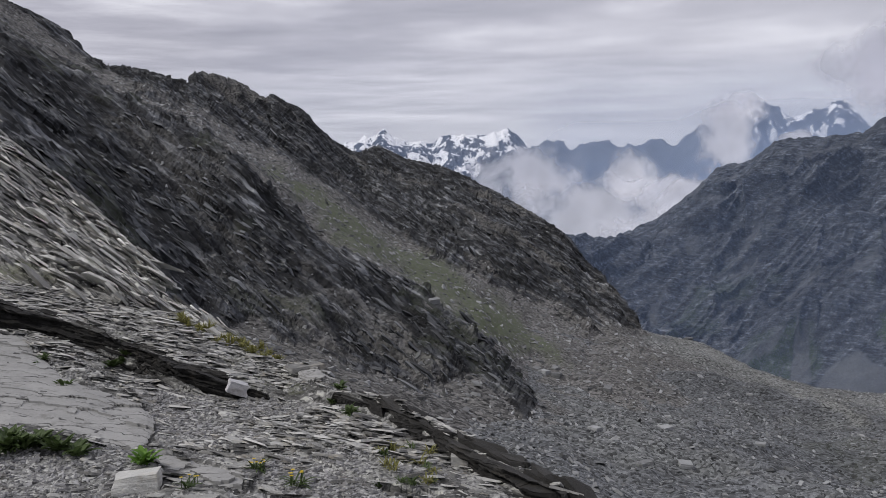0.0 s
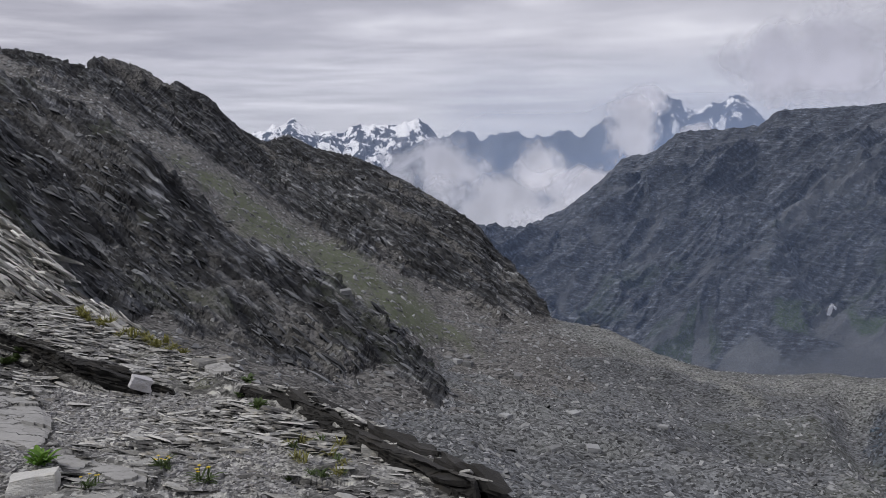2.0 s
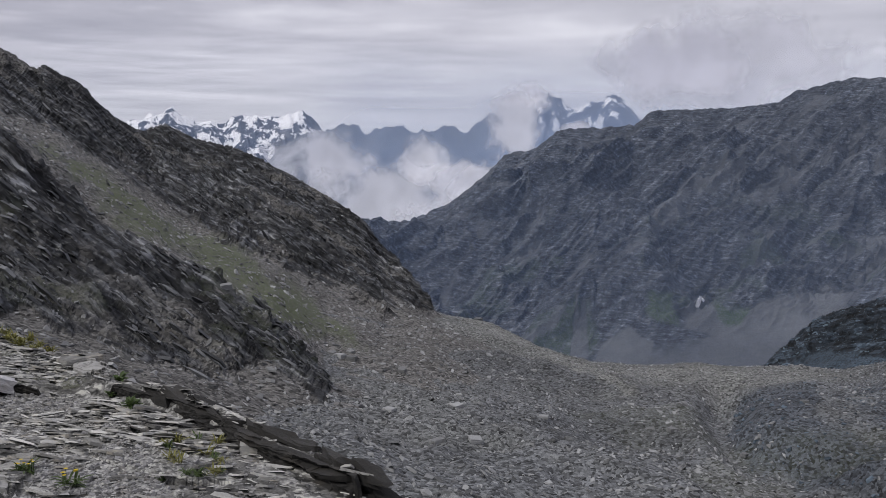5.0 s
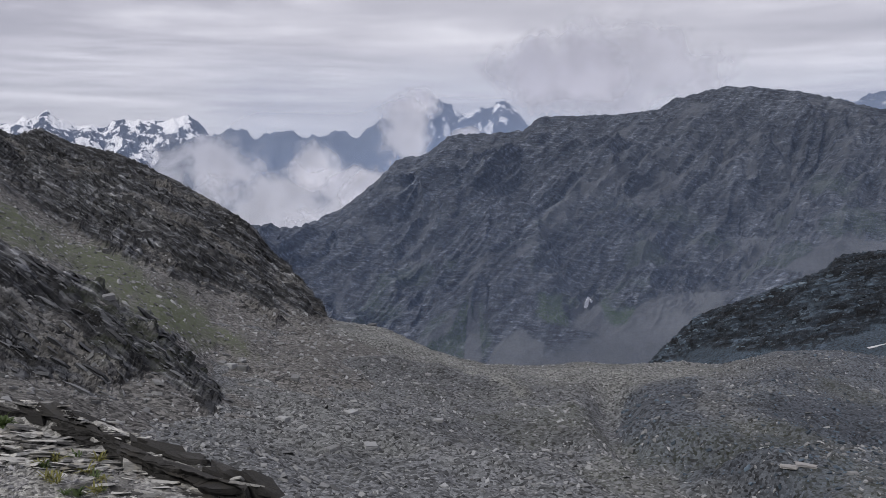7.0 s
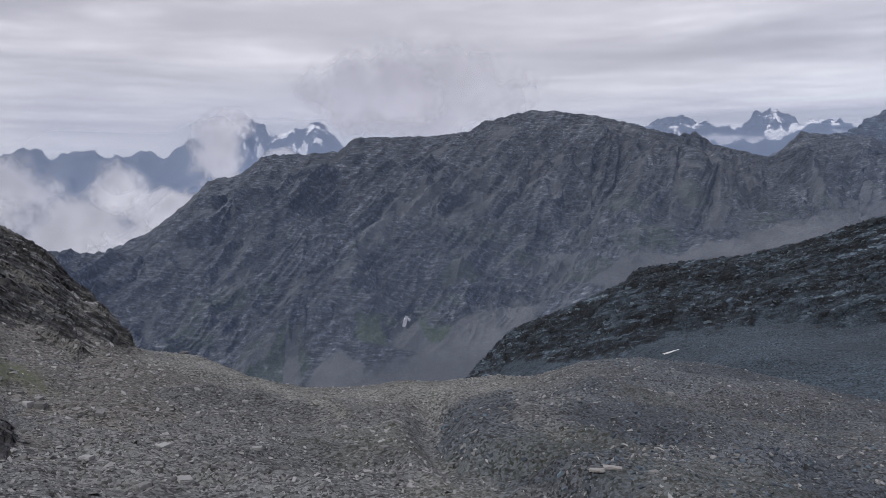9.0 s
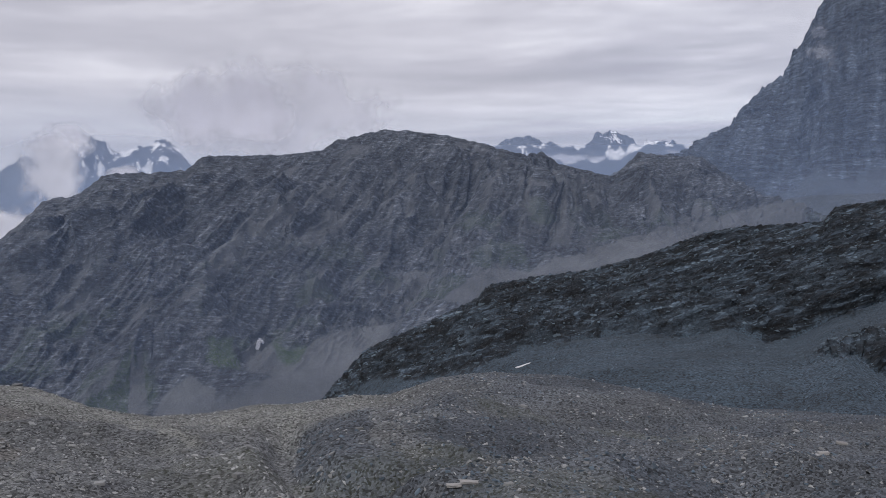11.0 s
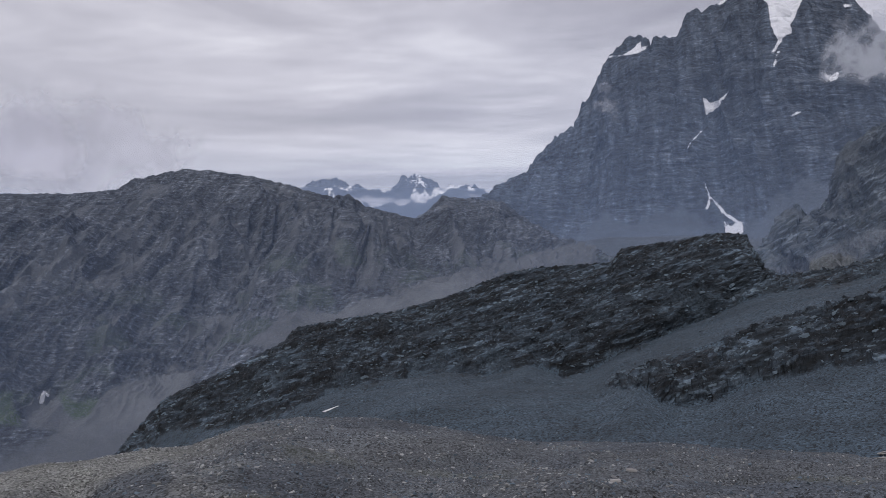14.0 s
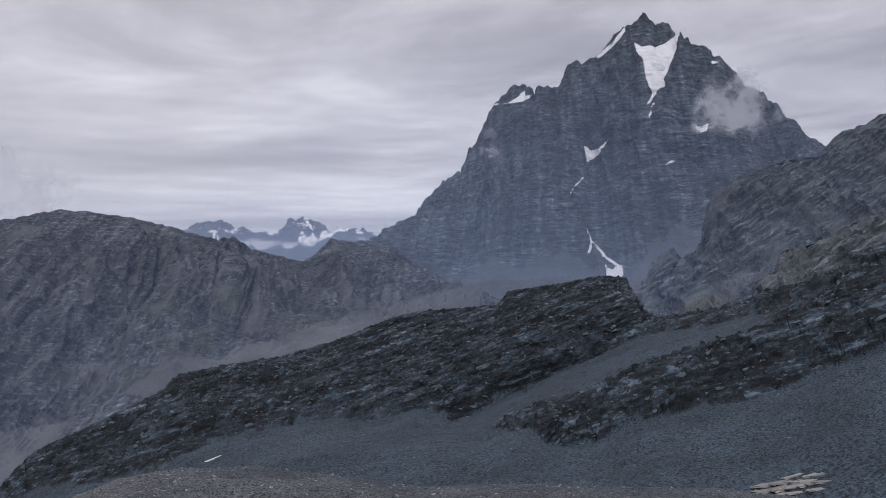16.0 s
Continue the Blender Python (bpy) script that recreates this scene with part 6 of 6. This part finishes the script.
mat_leaf = leaf_material("fresh green leaves", (0.05, 0.12, 0.015), (0.16, 0.3, 0.04))
mat_dull = leaf_material("dull green leaves", (0.03, 0.055, 0.015), (0.1, 0.14, 0.05))
mat_straw = leaf_material("yellowed turf", (0.085, 0.092, 0.028), (0.3, 0.285, 0.09))
mat_petal = leaf_material("yellow petals", (0.5, 0.36, 0.02), (0.7, 0.55, 0.05))


def plant(place, size, leaves, flowers, mat, label, seed, upright=0.7, broad=0.11):
    """A clump of pointed leaves round one root, some with yellow flower heads on stalks."""
    r = random.Random(seed)
    root = new("alpine_plant")
    root.location = place + Vector((0, 0, 0.02))
    tagged(root, label, "plant", "plants on the rock bench")
    shapes = []
    for k in range(3):
        bm = leaf_mesh(size * r.uniform(0.8, 1.1), size * broad, r.uniform(0.2, 0.6), upright * r.uniform(0.8, 1.3))
        me = bpy.data.meshes.new("leaf")
        bm.to_mesh(me)
        bm.free()
        me.materials.append(mat)
        shapes.append(me)
    for k in range(leaves):
        leaf = new("leaf", shapes[k % 3])
        leaf.parent = root
        s = r.uniform(0.55, 1.1)
        leaf.matrix_basis = Matrix.Translation((r.uniform(-0.25, 0.25) * size, r.uniform(-0.25, 0.25) * size, -0.01)) @ Euler((r.uniform(-0.3, 0.5), 0, r.uniform(0, 6.28))).to_matrix().to_4x4() @ Matrix.Scale(s, 4)
    for k in range(flowers):
        x, y, h = r.uniform(-0.4, 0.4) * size, r.uniform(-0.4, 0.4) * size, size * r.uniform(0.3, 0.55)
        bm = bmesh.new()
        bmesh.ops.create_cone(bm, segments=5, radius1=size * 0.02, radius2=size * 0.014, depth=h, matrix=Matrix.Translation((x, y, h / 2)))
        stalk = part("stalk", bm, mat, root)
        bm = bmesh.new()
        for q in range(7):
            a = q / 7 * 6.283
            c = Vector((x, y, h))
            tip = c + Vector((math.cos(a), math.sin(a), 0.25)) * size * 0.1
            side = Vector((-math.sin(a), math.cos(a), 0)) * size * 0.045
            mid = (c + tip) / 2
            bm.faces.new([bm.verts.new(v) for v in (c, mid - side, tip, mid + side)])
        part("flower_head", bm, mat_petal, stalk, "small yellow flower head")
    return root


plant(ground_at(BENCH_SIDE, -19.50, -18.04), 0.12, 40, 0, mat_leaf, "fresh green leafy rosette between slate flags", 1, 0.9, 0.3)
plant(ground_at(BENCH_SIDE, -12.35, -18.99), 0.11, 30, 7, mat_dull, "low plant with small yellow flowers", 2, 0.7, 0.12)
plant(ground_at(BENCH_SIDE, -9.78, -20.08), 0.12, 30, 6, mat_dull, "low plant with small yellow flowers", 3, 0.7, 0.12)
plant(ground_at(BENCH_SIDE, -16.77, -19.76), 0.1, 26, 4, mat_dull, "low plant with small yellow flowers", 4, 0.7, 0.12)
plant(ground_at(BENCH_SIDE, -27.02, -15.66), 0.105, 44, 0, mat_dull, "low dull green plant in a rock crack", 10, 0.7, 0.32)
plant(ground_at(BENCH_SIDE, -26.28, -16.24), 0.126, 44, 0, mat_dull, "low dull green plant in a rock crack", 11, 0.7, 0.32)
plant(ground_at(BENCH_SIDE, -25.34, -16.20), 0.137, 44, 0, mat_dull, "low dull green plant in a rock crack", 12, 0.7, 0.32)
plant(ground_at(BENCH_SIDE, -24.41, -16.65), 0.126, 44, 0, mat_dull, "low dull green plant in a rock crack", 13, 0.7, 0.32)
plant(ground_at(BENCH_SIDE, -23.46, -17.03), 0.105, 44, 0, mat_dull, "low dull green plant in a rock crack", 14, 0.7, 0.32)
plant(ground_at(BENCH_SIDE, -27.20, -16.28), 0.126, 44, 0, mat_dull, "low dull green plant in a rock crack", 15, 0.7, 0.32)
plant(ground_at(BENCH_SIDE, -25.15, -11.25), 0.084, 44, 0, mat_dull, "low dull green plant in a rock crack", 16, 0.7, 0.32)
plant(ground_at(BENCH_SIDE, -25.57, -11.71), 0.084, 44, 0, mat_dull, "low dull green plant in a rock crack", 17, 0.7, 0.32)
plant(ground_at(BENCH_SIDE, -25.52, -12.88), 0.074, 44, 0, mat_dull, "low dull green plant in a rock crack", 18, 0.7, 0.32)
plant(ground_at(BENCH_SIDE, -23.95, -13.04), 0.095, 44, 0, mat_dull, "low dull green plant in a rock crack", 19, 0.7, 0.32)
plant(ground_at(BENCH_SIDE, -20.30, -11.30), 0.084, 44, 0, mat_dull, "low dull green plant in a rock crack", 20, 0.7, 0.32)
plant(ground_at(BENCH_SIDE, -20.65, -11.79), 0.074, 44, 0, mat_dull, "low dull green plant in a rock crack", 21, 0.7, 0.32)
plant(ground_at(BENCH_SIDE, -21.15, -11.93), 0.084, 44, 0, mat_dull, "low dull green plant in a rock crack", 22, 0.7, 0.32)
plant(ground_at(BENCH_SIDE, -6.97, -14.12), 0.084, 44, 0, mat_dull, "low dull green plant in a rock crack", 23, 0.7, 0.32)
plant(ground_at(BENCH_SIDE, -6.23, -15.76), 0.084, 44, 0, mat_dull, "low dull green plant in a rock crack", 24, 0.7, 0.32)
plant(ground_at(BENCH_SIDE, -7.35, -15.01), 0.074, 44, 0, mat_dull, "low dull green plant in a rock crack", 25, 0.7, 0.32)
plant(ground_at(BENCH_SIDE, -17.72, -9.28), 0.07, 34, 2, mat_straw, "tuft of yellowed turf on the bench edge", 40, 0.8, 0.12)
plant(ground_at(BENCH_SIDE, -17.02, -9.22), 0.09, 48, 0, mat_straw, "tuft of yellowed turf on the bench edge", 41, 0.8, 0.12)
plant(ground_at(BENCH_SIDE, -16.81, -9.50), 0.11, 48, 0, mat_straw, "tuft of yellowed turf on the bench edge", 42, 0.8, 0.12)
plant(ground_at(BENCH_SIDE, -16.63, -9.53), 0.08, 34, 2, mat_straw, "tuft of yellowed turf on the bench edge", 43, 0.8, 0.12)
plant(ground_at(BENCH_SIDE, -16.51, -9.76), 0.07, 48, 0, mat_straw, "tuft of yellowed turf on the bench edge", 44, 0.8, 0.12)
plant(ground_at(BENCH_SIDE, -15.86, -10.14), 0.08, 48, 0, mat_straw, "tuft of yellowed turf on the bench edge", 45, 0.8, 0.12)
plant(ground_at(BENCH_SIDE, -15.91, -9.92), 0.07, 34, 2, mat_straw, "tuft of yellowed turf on the bench edge", 46, 0.8, 0.12)
plant(ground_at(BENCH_SIDE, -15.53, -10.04), 0.1, 48, 0, mat_straw, "tuft of yellowed turf on the bench edge", 47, 0.8, 0.12)
plant(ground_at(BENCH_SIDE, -15.24, -10.07), 0.11, 48, 0, mat_straw, "tuft of yellowed turf on the bench edge", 48, 0.8, 0.12)
plant(ground_at(BENCH_SIDE, -14.77, -10.75), 0.08, 34, 2, mat_straw, "tuft of yellowed turf on the bench edge", 49, 0.8, 0.12)
plant(ground_at(BENCH_SIDE, -14.31, -10.69), 0.1, 48, 0, mat_straw, "tuft of yellowed turf on the bench edge", 50, 0.8, 0.12)
plant(ground_at(BENCH_SIDE, -14.07, -10.73), 0.06, 48, 0, mat_straw, "tuft of yellowed turf on the bench edge", 51, 0.8, 0.12)
plant(ground_at(BENCH_SIDE, -13.99, -11.06), 0.1, 34, 2, mat_straw, "tuft of yellowed turf on the bench edge", 52, 0.8, 0.12)
plant(ground_at(BENCH_SIDE, -13.36, -10.90), 0.09, 48, 0, mat_straw, "tuft of yellowed turf on the bench edge", 53, 0.8, 0.12)
plant(ground_at(BENCH_SIDE, -13.11, -11.20), 0.1, 48, 0, mat_straw, "tuft of yellowed turf on the bench edge", 54, 0.8, 0.12)
plant(ground_at(BENCH_SIDE, -12.91, -11.34), 0.09, 34, 2, mat_straw, "tuft of yellowed turf on the bench edge", 55, 0.8, 0.12)
plant(ground_at(BENCH_SIDE, -12.71, -11.62), 0.11, 48, 0, mat_straw, "tuft of yellowed turf on the bench edge", 56, 0.8, 0.12)
plant(ground_at(BENCH_SIDE, -12.48, -11.77), 0.11, 48, 0, mat_straw, "tuft of yellowed turf on the bench edge", 57, 0.8, 0.12)
plant(ground_at(BENCH_SIDE, -11.89, -11.38), 0.1, 34, 2, mat_straw, "tuft of yellowed turf on the bench edge", 58, 0.8, 0.12)
plant(ground_at(BENCH_SIDE, -11.82, -12.03), 0.09, 48, 0, mat_straw, "tuft of yellowed turf on the bench edge", 59, 0.8, 0.12)
plant(ground_at(BENCH_SIDE, -11.52, -11.70), 0.09, 48, 0, mat_straw, "tuft of yellowed turf on the bench edge", 60, 0.8, 0.12)
plant(ground_at(BENCH_SIDE, -10.99, -12.17), 0.11, 34, 2, mat_straw, "tuft of yellowed turf on the bench edge", 61, 0.8, 0.12)
plant(ground_at(BENCH_SIDE, -3.44, -18.15), 0.08, 26, 0, mat_straw, "small pale green tuft among slate chips", 70, 0.7, 0.12)
plant(ground_at(BENCH_SIDE, -4.32, -20.43), 0.05, 26, 0, mat_dull, "small pale green tuft among slate chips", 71, 0.7, 0.12)
plant(ground_at(BENCH_SIDE, -0.96, -20.24), 0.08, 26, 0, mat_straw, "small pale green tuft among slate chips", 72, 0.7, 0.12)
plant(ground_at(BENCH_SIDE, -2.05, -20.48), 0.06, 26, 0, mat_dull, "small pale green tuft among slate chips", 73, 0.7, 0.12)
plant(ground_at(BENCH_SIDE, -1.54, -19.05), 0.08, 26, 0, mat_straw, "small pale green tuft among slate chips", 74, 0.7, 0.12)
plant(ground_at(BENCH_SIDE, -1.11, -19.42), 0.07, 26, 0, mat_dull, "small pale green tuft among slate chips", 75, 0.7, 0.12)
plant(ground_at(BENCH_SIDE, -4.25, -18.22), 0.07, 26, 0, mat_straw, "small pale green tuft among slate chips", 76, 0.7, 0.12)
plant(ground_at(BENCH_SIDE, -2.31, -20.44), 0.07, 26, 0, mat_dull, "small pale green tuft among slate chips", 77, 0.7, 0.12)
plant(ground_at(BENCH_SIDE, -3.78, -19.10), 0.07, 26, 0, mat_straw, "small pale green tuft among slate chips", 78, 0.7, 0.12)
plant(ground_at(BENCH_SIDE, -2.16, -18.19), 0.08, 26, 0, mat_dull, "small pale green tuft among slate chips", 79, 0.7, 0.12)
plant(ground_at(BENCH_SIDE, -0.88, -18.40), 0.07, 26, 0, mat_straw, "small pale green tuft among slate chips", 80, 0.7, 0.12)
plant(ground_at(BENCH_SIDE, -2.77, -20.23), 0.06, 26, 0, mat_dull, "small pale green tuft among slate chips", 81, 0.7, 0.12)
plant(ground_at(BENCH_SIDE, -3.38, -19.43), 0.08, 26, 0, mat_straw, "small pale green tuft among slate chips", 82, 0.7, 0.12)
plant(ground_at(BENCH_SIDE, -3.96, -18.44), 0.07, 26, 0, mat_dull, "small pale green tuft among slate chips", 83, 0.7, 0.12)
plant(ground_at(BENCH_SIDE, -0.64, -19.53), 0.06, 26, 0, mat_straw, "small pale green tuft among slate chips", 84, 0.7, 0.12)
plant(ground_at(BENCH_SIDE, -0.75, -20.22), 0.05, 26, 0, mat_dull, "small pale green tuft among slate chips", 85, 0.7, 0.12)
